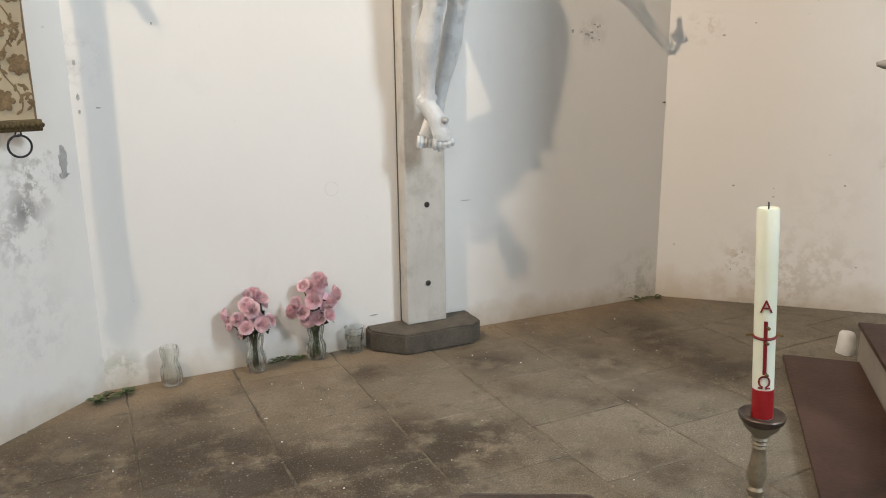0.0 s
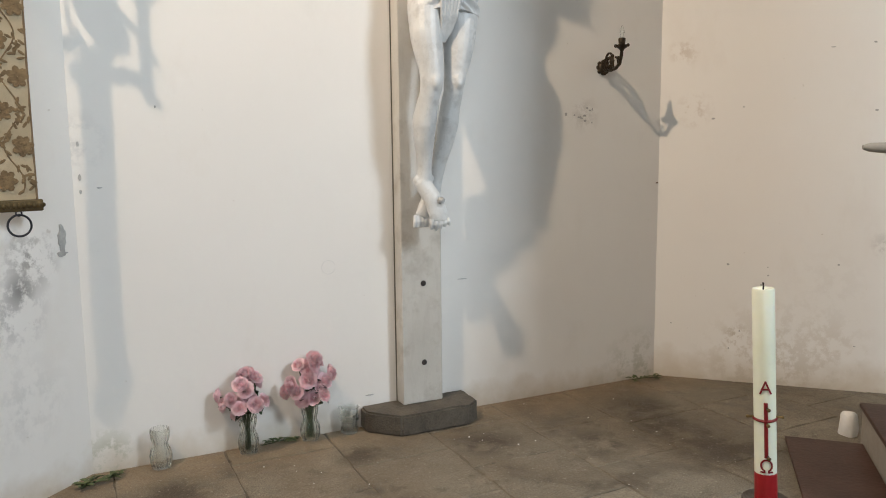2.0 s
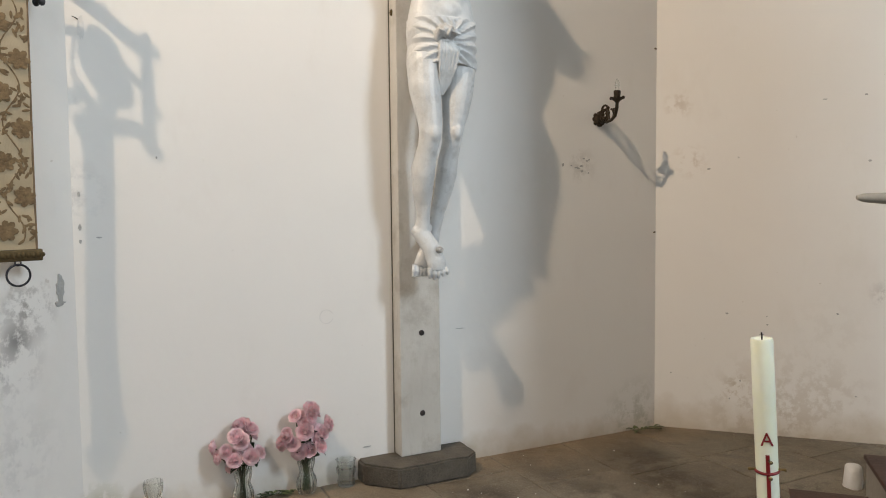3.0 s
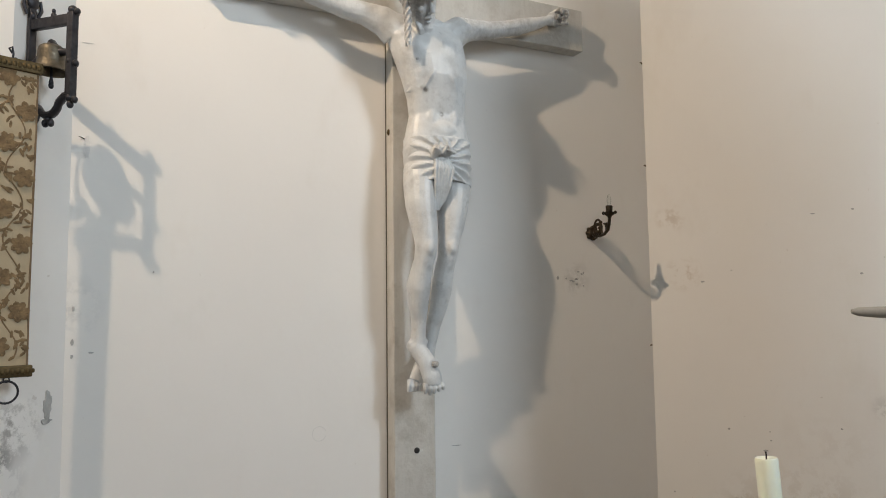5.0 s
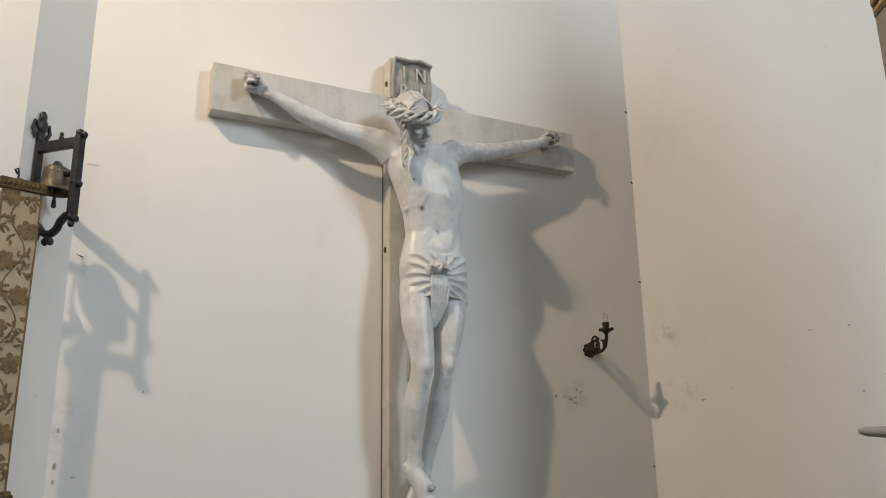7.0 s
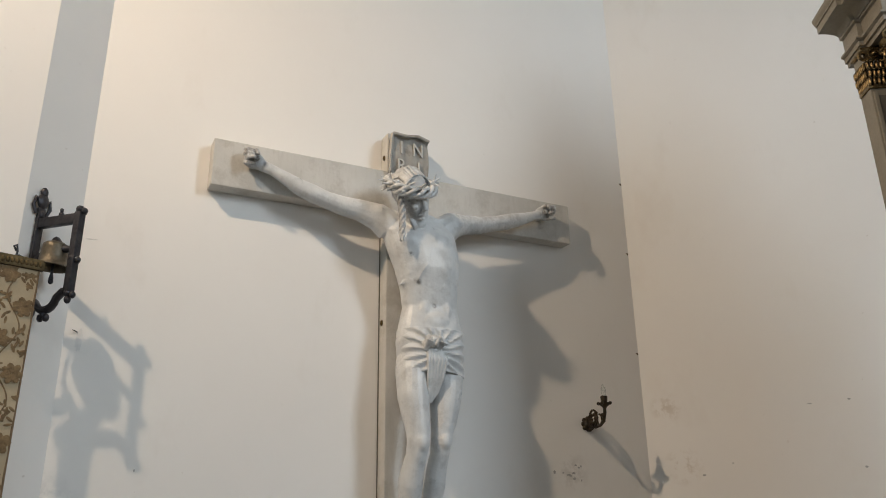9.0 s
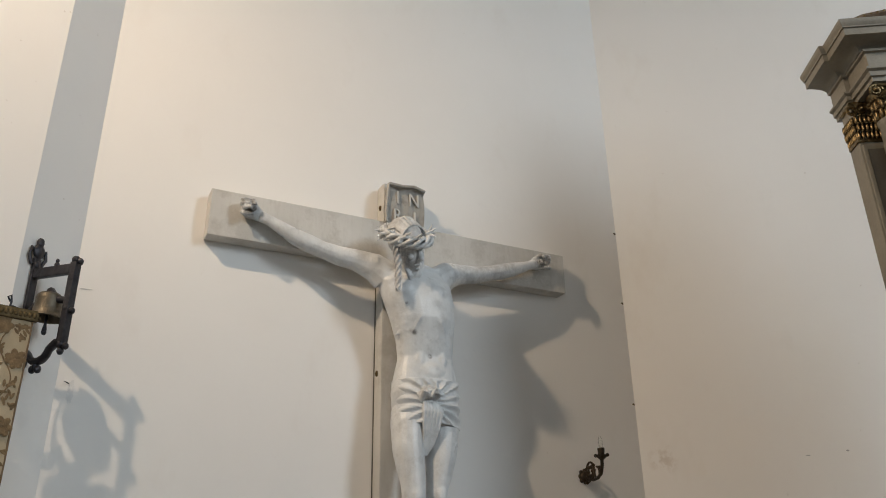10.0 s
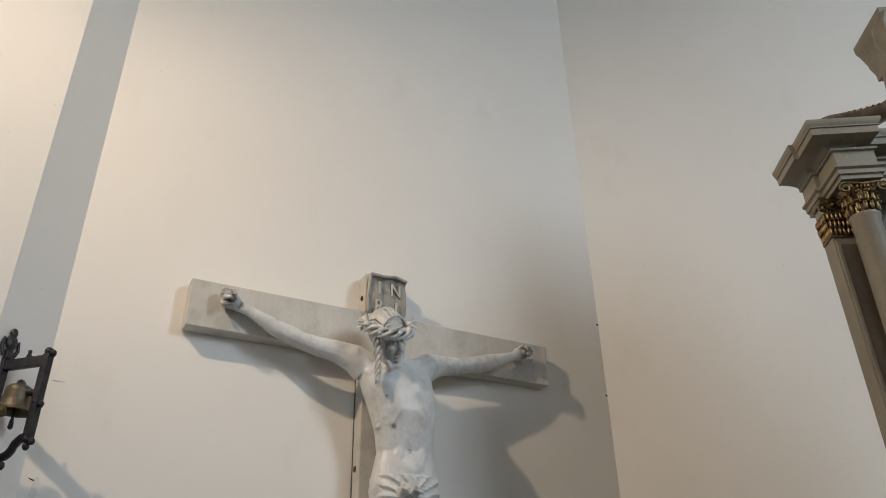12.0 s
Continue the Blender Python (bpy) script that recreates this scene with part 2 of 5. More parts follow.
M_GOLD = plain("gilding", (0.07, 0.048, 0.022), (0.30, 0.215, 0.105), 30, 0.35, 0.9, 0.3)
M_ALTAR = plain("altar_paint", (0.19, 0.165, 0.125), (0.27, 0.24, 0.185), 5, 0.5, 0, 0.15)
M_MARBLE = plain("brown_marbling", (0.075, 0.042, 0.024), (0.20, 0.13, 0.08), 14, 0.4, 0, 0.15)
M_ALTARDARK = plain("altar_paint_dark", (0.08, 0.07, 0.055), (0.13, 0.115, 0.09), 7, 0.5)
M_TREAD = plain("brown_tread", (0.034, 0.016, 0.011), (0.085, 0.043, 0.031), 5, 0.5, 0, 0.2, 50)
M_TREAD.node_tree.nodes["Principled BSDF"].inputs["Specular IOR Level"].default_value = 0.25
M_RISER = plain("riser_paint", (0.26, 0.235, 0.20), (0.35, 0.32, 0.275), 6, 0.7)
M_WOOD = plain("dark_wood", (0.03, 0.02, 0.015), (0.07, 0.045, 0.03), 12, 0.4)
M_WHITE = plain("white_plaster_lump", (0.68, 0.67, 0.65), (0.82, 0.81, 0.8), 14, 0.7, 0, 0.6, 40)
M_STICK = plain("candlestick_paint", (0.13, 0.105, 0.07), (0.27, 0.225, 0.155), 12, 0.42, 0.15, 0.2)
M_DISH = plain("drip_dish", (0.06, 0.045, 0.035), (0.13, 0.1, 0.08), 14, 0.35, 0.6)
M_RED = plain("red_wax", (0.27, 0.009, 0.013), (0.36, 0.014, 0.018), 10, 0.4)
M_REDLINE = plain("red_relief", (0.16, 0.008, 0.010), (0.24, 0.012, 0.014), 10, 0.4)
M_WICK = plain("wick", (0.015, 0.012, 0.01), (0.04, 0.03, 0.03), 30, 0.9)
M_LEAF = plain("rose_leaf", (0.012, 0.022, 0.010), (0.03, 0.05, 0.02), 20, 0.5)
M_TWIG = plain("fallen_leaf", (0.05, 0.075, 0.025), (0.13, 0.15, 0.06), 25, 0.6)
M_STEM = plain("flower_stem", (0.03, 0.05, 0.02), (0.06, 0.08, 0.03), 25, 0.5)
M_SCUFF = plain("bare_render", (0.34, 0.34, 0.33), (0.5, 0.5, 0.49), 30, 0.9, 0, 0.8, 90)
M_PENCIL = plain("drawn_line", (0.64, 0.63, 0.61), (0.74, 0.73, 0.71), 30, 0.8)
M_PINK = plain("pale_ceramic", (0.66, 0.56, 0.52), (0.74, 0.66, 0.62), 12, 0.35)


def wax_material():
    m, nt, b = material("ivory_wax", 0.38)
    v = coords(nt)
    link(nt, mix(nt, noise_tex(nt, v, 9), (0.78, 0.80, 0.64), (0.84, 0.86, 0.73)), b.inputs["Base Color"])
    b.inputs["Subsurface Weight"].default_value = 0.3
    b.inputs["Subsurface Scale"].default_value = 0.02
    b.inputs["Subsurface Radius"].default_value = (1.0, 0.9, 0.6)
    return m


def rose_material():
    m, nt, b = material("pink_petal", 0.6)
    info = nt.nodes.new("ShaderNodeObjectInfo")
    geo = nt.nodes.new("ShaderNodeNewGeometry")
    col = mix(nt, geo.outputs["Random Per Island"], (0.97, 0.71, 0.76), (0.98, 0.89, 0.91))
    col = mix(nt, maths(nt, "MULTIPLY", info.outputs["Random"], 0.45), col, (0.97, 0.84, 0.86))
    link(nt, col, b.inputs["Base Color"])
    thin, both = nt.nodes.new("ShaderNodeBsdfTranslucent"), nt.nodes.new("ShaderNodeMixShader")
    link(nt, col, thin.inputs[0])
    both.inputs[0].default_value = 0.48
    link(nt, b.outputs[0], both.inputs[1])
    link(nt, thin.outputs[0], both.inputs[2])
    link(nt, both.outputs[0], nt.nodes["Material Output"].inputs[0])
    return m


def glass_material():
    """Thin pressed glass: partly clear, partly refracting."""
    m, nt, b = material("pressed_glass", 0.04)
    b.inputs["Transmission Weight"].default_value, b.inputs["IOR"].default_value = 1.0, 1.45
    b.inputs["Base Color"].default_value = (0.93, 0.95, 0.93, 1)
    clear, both, out = nt.nodes.new("ShaderNodeBsdfTransparent"), nt.nodes.new("ShaderNodeMixShader"), nt.nodes["Material Output"]
    both.inputs[0].default_value = 0.22
    link(nt, b.outputs[0], both.inputs[1])
    link(nt, clear.outputs[0], both.inputs[2])
    link(nt, both.outputs[0], out.inputs[0])
    return m


def cloth_material():
    """Coarse undyed canvas of the bell pull."""
    m, nt, b = material("canvas", 0.85)
    v = coords(nt)
    weave = nt.nodes.new("ShaderNodeTexWave")
    weave.inputs["Scale"].default_value, weave.inputs["Distortion"].default_value = 160, 1.5
    link(nt, v, weave.inputs["Vector"])
    col = mix(nt, noise_tex(nt, v, 6), (0.42, 0.33, 0.21), (0.56, 0.46, 0.32))
    col = mix(nt, maths(nt, "MULTIPLY", weave.outputs["Fac"], 0.25), col, (0.34, 0.26, 0.15))
    link(nt, col, b.inputs["Base Color"])
    bump(nt, b, weave.outputs["Fac"], 0.3, 0.002)
    return m


M_WAX, M_ROSE, M_GLASS, M_CANVAS = wax_material(), rose_material(), glass_material(), cloth_material()
M_STITCH = plain("brown_embroidery", (0.09, 0.055, 0.026), (0.30, 0.20, 0.10), 26, 0.85, 0, 0.5, 120)
M_BORDER = plain("pull_border", (0.13, 0.085, 0.045), (0.24, 0.16, 0.09), 30, 0.85, 0, 0.5, 120)


# ---- building helpers ----
def mesh_of(name, bm, mat, smooth=None):
    me = bpy.data.meshes.new(name)
    bmesh.ops.recalc_face_normals(bm, faces=bm.faces)
    bm.to_mesh(me)
    bm.free()
    me.materials.append(mat)
    if smooth is not None:
        me.shade_smooth()
        me.set_sharp_from_angle(angle=radians(smooth))
    return me


def part(name, bm, mat, parent=None, label="", smooth=None):
    ob = new(name, mesh_of(name, bm, mat, smooth))
    ob.parent = parent
    if label:
        ob["label"] = label
    return ob


def thing(name, m, label, category, group=""):
    ob = new(name)
    ob.empty_display_size = 0.1
    ob.matrix_basis = m
    return tagged(ob, label, category, group)


def box(bm, x0, x1, y0, y1, z0, z1, bevel=0.0, m=None):
    made = bmesh.ops.create_cube(bm, size=1.0)["verts"]
    for v in made:
        v.co = Vector(((x0, x1)[v.co.x > 0], (y0, y1)[v.co.y > 0], (z0, z1)[v.co.z > 0]))
    if bevel:
        edges = list({e for v in made for e in v.link_edges})
        got = bmesh.ops.bevel(bm, geom=edges, offset=bevel, segments=2, affect="EDGES", profile=0.6)
        made = list({v for f in got["faces"] for v in f.verts} | {v for v in made if v.is_valid})
    if m:
        bmesh.ops.transform(bm, matrix=m, verts=made)
    return made


def lathe(bm, profile, steps=24, centre=(0, 0, 0), flutes=0, depth=0.0):
    """A turned form from (radius, height) pairs; flutes scallop it."""
    rings = []
    for r, z in profile:
        ring = []
        for i in range(steps):
            a = 2 * math.pi * i / steps
            k = r * (1 - depth * (0.5 + 0.5 * math.cos(flutes * a))) if flutes else r
            ring.append(bm.verts.new((centre[0] + k * math.cos(a), centre[1] + k * math.sin(a), centre[2] + z)))
        rings.append(ring)
    for a, b in zip(rings, rings[1:]):
        for i in range(steps):
            j = (i + 1) % steps
            bm.faces.new((a[i], a[j], b[j], b[i]))
    for ring in (rings[0], rings[-1]):
        bm.faces.new(ring)
    return rings


def tube(bm, points, radii, steps=10, flat=1.0, across=(0, 1, 0)):
    """A closed round bar through the points; flat squeezes it along the second axis."""
    pts = [Vector(p) for p in points]
    radii = [radii] * len(pts) if isinstance(radii, (int, float)) else radii
    rings = []
    for n, p in enumerate(pts):
        way = (pts[min(n + 1, len(pts) - 1)] - pts[max(n - 1, 0)]).normalized()
        side = way.cross(Vector(across))
        if side.length < 0.05:
            side = way.cross(Vector((1, 0.2, 0.1)))
        side.normalize()
        up = side.cross(way).normalized()
        r = radii[n] if isinstance(radii[n], tuple) else (radii[n], radii[n] * flat)
        rings.append([bm.verts.new(p + side * (r[0] * math.cos(2 * math.pi * i / steps)) + up * (r[1] * math.sin(2 * math.pi * i / steps))) for i in range(steps)])
    for a, b in zip(rings, rings[1:]):
        for i in range(steps):
            j = (i + 1) % steps
            bm.faces.new((a[i], a[j], b[j], b[i]))
    for ring in (rings[0], rings[-1]):
        bm.faces.new(ring)


def ball(bm, centre, size, seg=10, m=None):
    made = bmesh.ops.create_uvsphere(bm, u_segments=seg, v_segments=max(6, seg * 2 // 3), radius=1.0)["verts"]
    size = (size, size, size) if isinstance(size, (int, float)) else size
    mat = Matrix.Translation(centre) @ (m or Matrix()) @ Matrix.Diagonal((*size, 1))
    bmesh.ops.transform(bm, matrix=mat, verts=made)


def arc(centre, radius, a0, a1, n, plane="xz"):
    out = []
    for i in range(n + 1):
        a = radians(a0 + (a1 - a0) * i / n)
        c, s = radius * math.cos(a), radius * math.sin(a)
        out.append((centre[0] + c, centre[1], centre[2] + s) if plane == "xz" else (centre[0] + c, centre[1] + s, centre[2]))
    return out


def prism(bm, outline, z0, z1):
    low, high = [bm.verts.new((x, y, z0)) for x, y in outline], [bm.verts.new((x, y, z1)) for x, y in outline]
    bm.faces.new(low[::-1])
    bm.faces.new(high)
    for i in range(len(outline)):
        j = (i + 1) % len(outline)
        bm.faces.new((low[i], low[j], high[j], high[i]))


def quad_sheet(bm, corners):
    bm.faces.new([bm.verts.new(c) for c in corners])


# ---- the octagonal choir ----
def facets():
    """The inner corners of the octagon and, for each side, its start, its way along and its way outwards."""
    out, p, heading = [], CORNER_W.copy(), 0.0
    for _ in range(8):
        along = Vector((math.cos(radians(heading)), math.sin(radians(heading)), 0))
        out.append((p.copy(), along, Vector((-along.y, along.x, 0))))
        p += along * SIDE
        heading -= 45
    return out


FACETS = facets()
OCTAGON = [p for p, _, _ in FACETS]
NAMES = ["wall_north", "wall_northeast", "wall_east", "wall_southeast", "wall_south", "wall_southwest", "wall_west", "wall_northwest"]
THICK = 0.55
REACH = THICK * math.tan(radians(22.5))


def wall(name, start, along, out, mat, opening=None):
    """A plastered wall, with a window whose splayed reveal narrows outwards. opening: inner and outer (u0, u1, z0, z1)."""
    bm = bmesh.new()
    at = lambda u, v, z: start + along * u + out * v + Vector((0, 0, z))
    end = SIDE
    if not opening:
        low = [(0, 0), (end, 0), (end + REACH, THICK), (-REACH, THICK)]
        prism(bm, [at(u, v, 0).to_2d() for u, v in low], -0.3, HIGH)
    else:
        (a0, a1, c0, c1), (b0, b1, d0, d1) = opening
        def ring(v, u0, u1, z0, z1):
            return [bm.verts.new(at(u, v, z)) for u, z in ((u0, z0), (u1, z0), (u1, z1), (u0, z1))]
        outer_in, hole_in = ring(0, 0, end, -0.3, HIGH), ring(0, a0, a1, c0, c1)
        outer_out, hole_out = ring(THICK, -REACH, end + REACH, -0.3, HIGH), ring(THICK, b0, b1, d0, d1)
        for big, small in ((outer_in, hole_in), (outer_out, hole_out), (hole_in, hole_out), (outer_in, outer_out)):
            for i in range(4):
                j = (i + 1) % 4
                bm.faces.new((big[i], big[j], small[j], small[i]))
    # the western corner stands a little inside the regular octagon
    if name in ("wall_north", "wall_northwest"):
        for v in bm.verts:
            if abs((v.co - start).dot(out)) < 0.001:
                u = (v.co - start).dot(along) / SIDE
                v.co.x += 0.035 * (u if name == "wall_northwest" else round(1 - u))
    ob = part(name, bm, mat)
    return tagged(ob, kind="structure")


WEST_OPEN = ((SIDE - 2.95, SIDE - 0.30, 2.35, 6.4), (SIDE - 2.3, SIDE - 1.2, 3.1, 6.1))
EAST_OPEN = ((0.3, 2.92, 2.35, 6.4), (1.05, 2.15, 3.1, 6.1))
# unseen opening, added to hold the southwest fill
SOUTHWEST_OPEN = ((0.3, 2.92, 1.2, 6.4), (0.6, 2.6, 1.5, 6.1))
WALLS = {}
for (start, along, out), name in zip(FACETS, NAMES):
    mat = {"wall_north": M_WALL_N, "wall_northwest": M_WALL_W, "wall_northeast": M_WALL_E}.get(name, M_WALL)
    opening = {"wall_northwest": WEST_OPEN, "wall_southeast": EAST_OPEN, "wall_southwest": SOUTHWEST_OPEN}.get(name)
    WALLS[name] = wall(name, start, along, out, mat, opening)


def lancet(name, facet, opening):
    """A leaded window in the outer end of a splayed reveal."""
    start, along, out = FACETS[facet]
    u0, u1, z0, z1 = opening[1]
    win = tagged(new(name), "tall leaded church window in a splayed white reveal", "window", kind="structure")
    win.matrix_basis = Matrix.Translation(start + along * (u0 + u1) / 2 + out * (THICK - 0.06) + Vector((0, 0, z0))) @ pose(0, 0, 0, 0, 0, math.degrees(math.atan2(along.y, along.x)))
    w, h = u1 - u0, z1 - z0
    bm = bmesh.new()
    for x in (-w / 2 + 0.03, 0, w / 2 - 0.03):
        box(bm, x - 0.02, x + 0.02, -0.02, 0.02, 0, h)
    for n in range(7):
        z = 0.02 + (h - 0.04) * n / 6
        box(bm, -w / 2, w / 2, -0.015, 0.015, z - 0.015, z + 0.015)
    part("window_frame", bm, M_FRAME, win)
    for side in (-1, 1):
        for n in range(6):
            bm = bmesh.new()
            zc, hh = 0.02 + (h - 0.04) * (n + 0.5) / 6, (h - 0.04) / 12 - 0.016
            box(bm, side * w / 4 - w / 4 + 0.03, side * w / 4 + w / 4 - 0.03, -0.003, 0.003, zc - hh, zc + hh)
            pane = part("pane", bm, M_GLASS, win)
            pane.visible_shadow = False
    return win


lancet("window_1", 7, WEST_OPEN)
lancet("window_2", 3, EAST_OPEN)
# unseen window added around the fill lamp
lancet("fill_window", 5, SOUTHWEST_OPEN)

bm = bmesh.new()
prism(bm, [(p + (p - Vector((0.01, -3.88, 0))).normalized() * 0.6).to_2d() for p in OCTAGON], HIGH, HIGH + 0.3)
tagged(part("ceiling", bm, M_CEIL), kind="structure")

bm = bmesh.new()
prism(bm, [(p + (p - Vector((0.01, -3.88, 0))).normalized() * 0.6).to_2d() for p in OCTAGON], -0.3, -0.0042)
FLOOR = tagged(part("floor", bm, M_JOINT), kind="structure")


# ---- the crucifix ----
def crucifix():
    root = thing("wall_cross", pose(0, -0.004, 0.108), "tall pale painted wooden cross standing on a stone block", "cross")
    z0 = 0.108
    bm = bmesh.new()
    box(bm, -0.118, 0.104, -0.090, 0.0, 0.0, 2.918 - z0, 0.006)
    up = part("upright", bm, M_CROSS, root)
    bm = bmesh.new()
    box(bm, -0.118, 0.104, -0.090, 0.0, 3.164 - z0, 3.40 - z0, 0.006)
    part("upright_top", bm, M_CROSS, root)
    bm = bmesh.new()
    box(bm, -1.038, 1.086, -0.094, 0.0, 2.918 - z0, 3.164 - z0, 0.006)
    part("crossbeam", bm, M_CROSS, root)
    # thin strip added to draw the dark gap line beside the post
    bm = bmesh.new()
    box(bm, -0.1225, 0.10, -0.005, 0.0, 0.0, 2.91 - z0, 0.001)
    part("gap_strip", bm, M_ALTARDARK, up, "thin dark strip in the gap behind the post")
    for z in (0.733, 0.320):
        bm = bmesh.new()
        lathe(bm, [(0.013, -0.008), (0.015, 0.0), (0.008, 0.003)], 12)
        bmesh.ops.transform(bm, matrix=pose(0, -0.092, z - z0, 90, 0, 0), verts=bm.verts)
        part("bolt_hole", bm, M_HOLE, up, "dark bolt hole")
    for x, y, z in ((-0.119, -0.04, 2.33), (-0.119, -0.05, 3.26)):
        bm = bmesh.new()
        ball(bm, (0, 0, 0), (0.010, 0.011, 0.017))
        bmesh.ops.transform(bm, matrix=pose(x, y, z - z0), verts=bm.verts)
        part("wooden_peg", bm, M_OLDBRASS, up)
    # curling title scroll
    bm = bmesh.new()
    rows = []
    for k in range(15):
        s = k / 14
        z = 3.135 + 0.245 * s - z0
        bulge = -0.112 - 0.020 * math.sin(math.pi * s) - (0.03 * max(0, s - 0.85) / 0.15)
        rows.append([(-0.112 + 0.224 * i / 10, bulge + 0.006 * math.sin(i * 1.7 + k * 0.2), z + 0.004 * math.sin(i * 0.9)) for i in range(11)])
    front = [[bm.verts.new(p) for p in r] for r in rows]
    back = [[bm.verts.new((p[0], p[1] + 0.012, p[2])) for p in r] for r in rows]
    for a in range(14):
        for b in range(10):
            bm.faces.new((front[a][b], front[a][b + 1], front[a + 1][b + 1], front[a + 1][b]))
            bm.faces.new((back[a][b], back[a + 1][b], back[a + 1][b + 1], back[a][b + 1]))
    for grid in (0, 10):
        for a in range(14):
            bm.faces.new((front[a][grid], front[a + 1][grid], back[a + 1][grid], back[a][grid]))
    for a in (0, 14):
        for b in range(10):
            bm.faces.new((front[a][b], front[a][b + 1], back[a][b + 1], back[a][b]))
    tube(bm, [(-0.108, -0.146, 3.374 - z0), (-0.03, -0.152, 3.368 - z0), (0.04, -0.152, 3.380 - z0), (0.108, -0.146, 3.366 - z0)], 0.010, 8)
    tube(bm, [(-0.116, -0.128, 3.15 - z0), (-0.120, -0.135, 3.25 - z0), (-0.112, -0.146, 3.372 - z0)], 0.008, 8)
    scroll = part("title_scroll", bm, M_SCROLL, root, "curled dark-stained scroll with raised letters", 50)
    for word, x, z in (("I", -0.055, 3.265), ("N", 0.045, 3.265), ("R", -0.055, 3.155), ("I", 0.05, 3.155)):
        letters("title_letter", word, 0.110, pose(x, -0.137, z - z0, 90, 0, 0), M_CROSS, scroll, 0.005, 0.8)
    return root


def letters(name, text, size, m, mat, parent, depth, stretch=1.0):
    curve = bpy.data.curves.new(name, "FONT")
    curve.body, curve.size, curve.extrude, curve.align_x = text, size, depth, "CENTER"
    tmp = bpy.data.objects.new(name, curve)
    scene.collection.objects.link(tmp)
    dg = bpy.context.evaluated_depsgraph_get()
    dg.update()
    me = bpy.data.meshes.new_from_object(tmp.evaluated_get(dg))
    bpy.data.objects.remove(tmp)
    me.materials.clear()
    me.materials.append(mat)
    me.transform(m @ Matrix.Diagonal((stretch, 1, 1, 1)))
    ob = new(name, me)
    ob.parent = parent
    return ob


def statue():
    """A carved figure, one plain mesh: swept limbs welded by a remesh, with drapery, twisted crown and locks."""
    bm, fine = bmesh.new(), bmesh.new()
    # trunk: centre x, centre y, z, half width, half depth
    trunk = [(0.065, -0.20, 2.02, 0.13, 0.075), (0.068, -0.215, 2.10, 0.165, 0.095), (0.066, -0.22, 2.20, 0.178, 0.10), (0.066, -0.222, 2.28, 0.166, 0.095),
             (0.070, -0.218, 2.38, 0.147, 0.081), (0.063, -0.225, 2.47, 0.153, 0.092), (0.050, -0.233, 2.57, 0.172, 0.107), (0.030, -0.231, 2.67, 0.190, 0.115),
             (0.008, -0.222, 2.76, 0.200, 0.108), (0.0, -0.20, 2.83, 0.190, 0.085), (-0.004, -0.195, 2.88, 0.13, 0.062), (-0.005, -0.195, 2.90, 0.06, 0.04)]
    rings = []
    for cx, cy, z, rx, ry in trunk:
        ring = []
        for i in range(28):
            a = 2 * math.pi * i / 28
            c, s = math.cos(a), math.sin(a)
            ring.append(bm.verts.new((cx + rx * math.copysign(abs(c) ** 0.82, c), cy + ry * math.copysign(abs(s) ** 0.82, s), z)))
        rings.append(ring)
    for a, b in zip(rings, rings[1:]):
        for i in range(28):
            bm.faces.new((a[i], a[(i + 1) % 28], b[(i + 1) % 28], b[i]))
    bm.faces.new(rings[0])
    bm.faces.new(rings[-1])
    def skin(x, z):
        """The front of the trunk at a place."""
        for lo, hi in zip(trunk, trunk[1:]):
            if lo[2] <= z <= hi[2]:
                t = (z - lo[2]) / (hi[2] - lo[2])
                cx, cy, _, rx, ry = [a + (c - a) * t for a, c in zip(lo, hi)]
                k = min(0.98, abs(x - cx) / rx)
                return cy - ry * (1 - k ** 2.44) ** 0.41
        return -0.3

    def along_skin(points, lift, radii, steps=8):
        tube(bm, [(x, skin(x, z) - lift, z) for x, z in points], radii, steps)

    # chest, rib arch, ribs, belly
    for side, cx in ((-1, -0.056), (1, 0.084)):
        ball(bm, (cx, skin(cx, 2.70) + 0.028, 2.705), (0.080, 0.034, 0.058), 16)
        arch = [(0.046 + side * (0.016 + 0.092 * t ** 0.8), 2.600 - 0.175 * t ** 1.5) for t in (0, 0.2, 0.4, 0.6, 0.8, 1.0)]
        along_skin(arch, -0.009, [0.005, 0.012, 0.015, 0.014, 0.010, 0.005])
        for k in range(4):
            z = 2.630 - 0.040 * k
            along_skin([(0.046 + side * (0.060 + 0.020 * k), z), (0.046 + side * (0.092 + 0.015 * k), z - 0.014), (0.046 + side * min(0.160, 0.128 + 0.012 * k), z - 0.030)], -0.0070, [0.005, 0.0095, 0.005])
        # belly
        along_skin([(0.064 + side * 0.026, 2.535), (0.066 + side * 0.032, 2.48), (0.067 + side * 0.030, 2.425)], -0.021, [0.010, 0.024, 0.012])
        along_skin([(0.066 + side * 0.052, 2.44), (0.067 + side * 0.060, 2.36), (0.068 + side * 0.050, 2.28)], -0.030, [0.014, 0.040, 0.020], 14)
    ball(bm, (0.068, skin(0.068, 2.30) + 0.020, 2.300), (0.080, 0.032, 0.050), 14)
    along_skin([(-0.080, 2.506), (-0.048, 2.494), (-0.014, 2.480)], 0.001, [0.002, 0.0065, 0.002], 6)
    for side, cx in ((-1, -0.074), (1, 0.094)):
        # collar bone and shoulder cap
        tube(bm, [(side * 0.018, -0.272, 2.835), (side * 0.09, -0.268, 2.852), (side * 0.17, -0.240, 2.872), (side * 0.215, -0.215, 2.885)], [0.010, 0.012, 0.012, 0.008], 8)
        ball(bm, (side * 0.218, -0.212, 2.852 + 0.012 * (side > 0)), (0.066, 0.060, 0.056), 12)
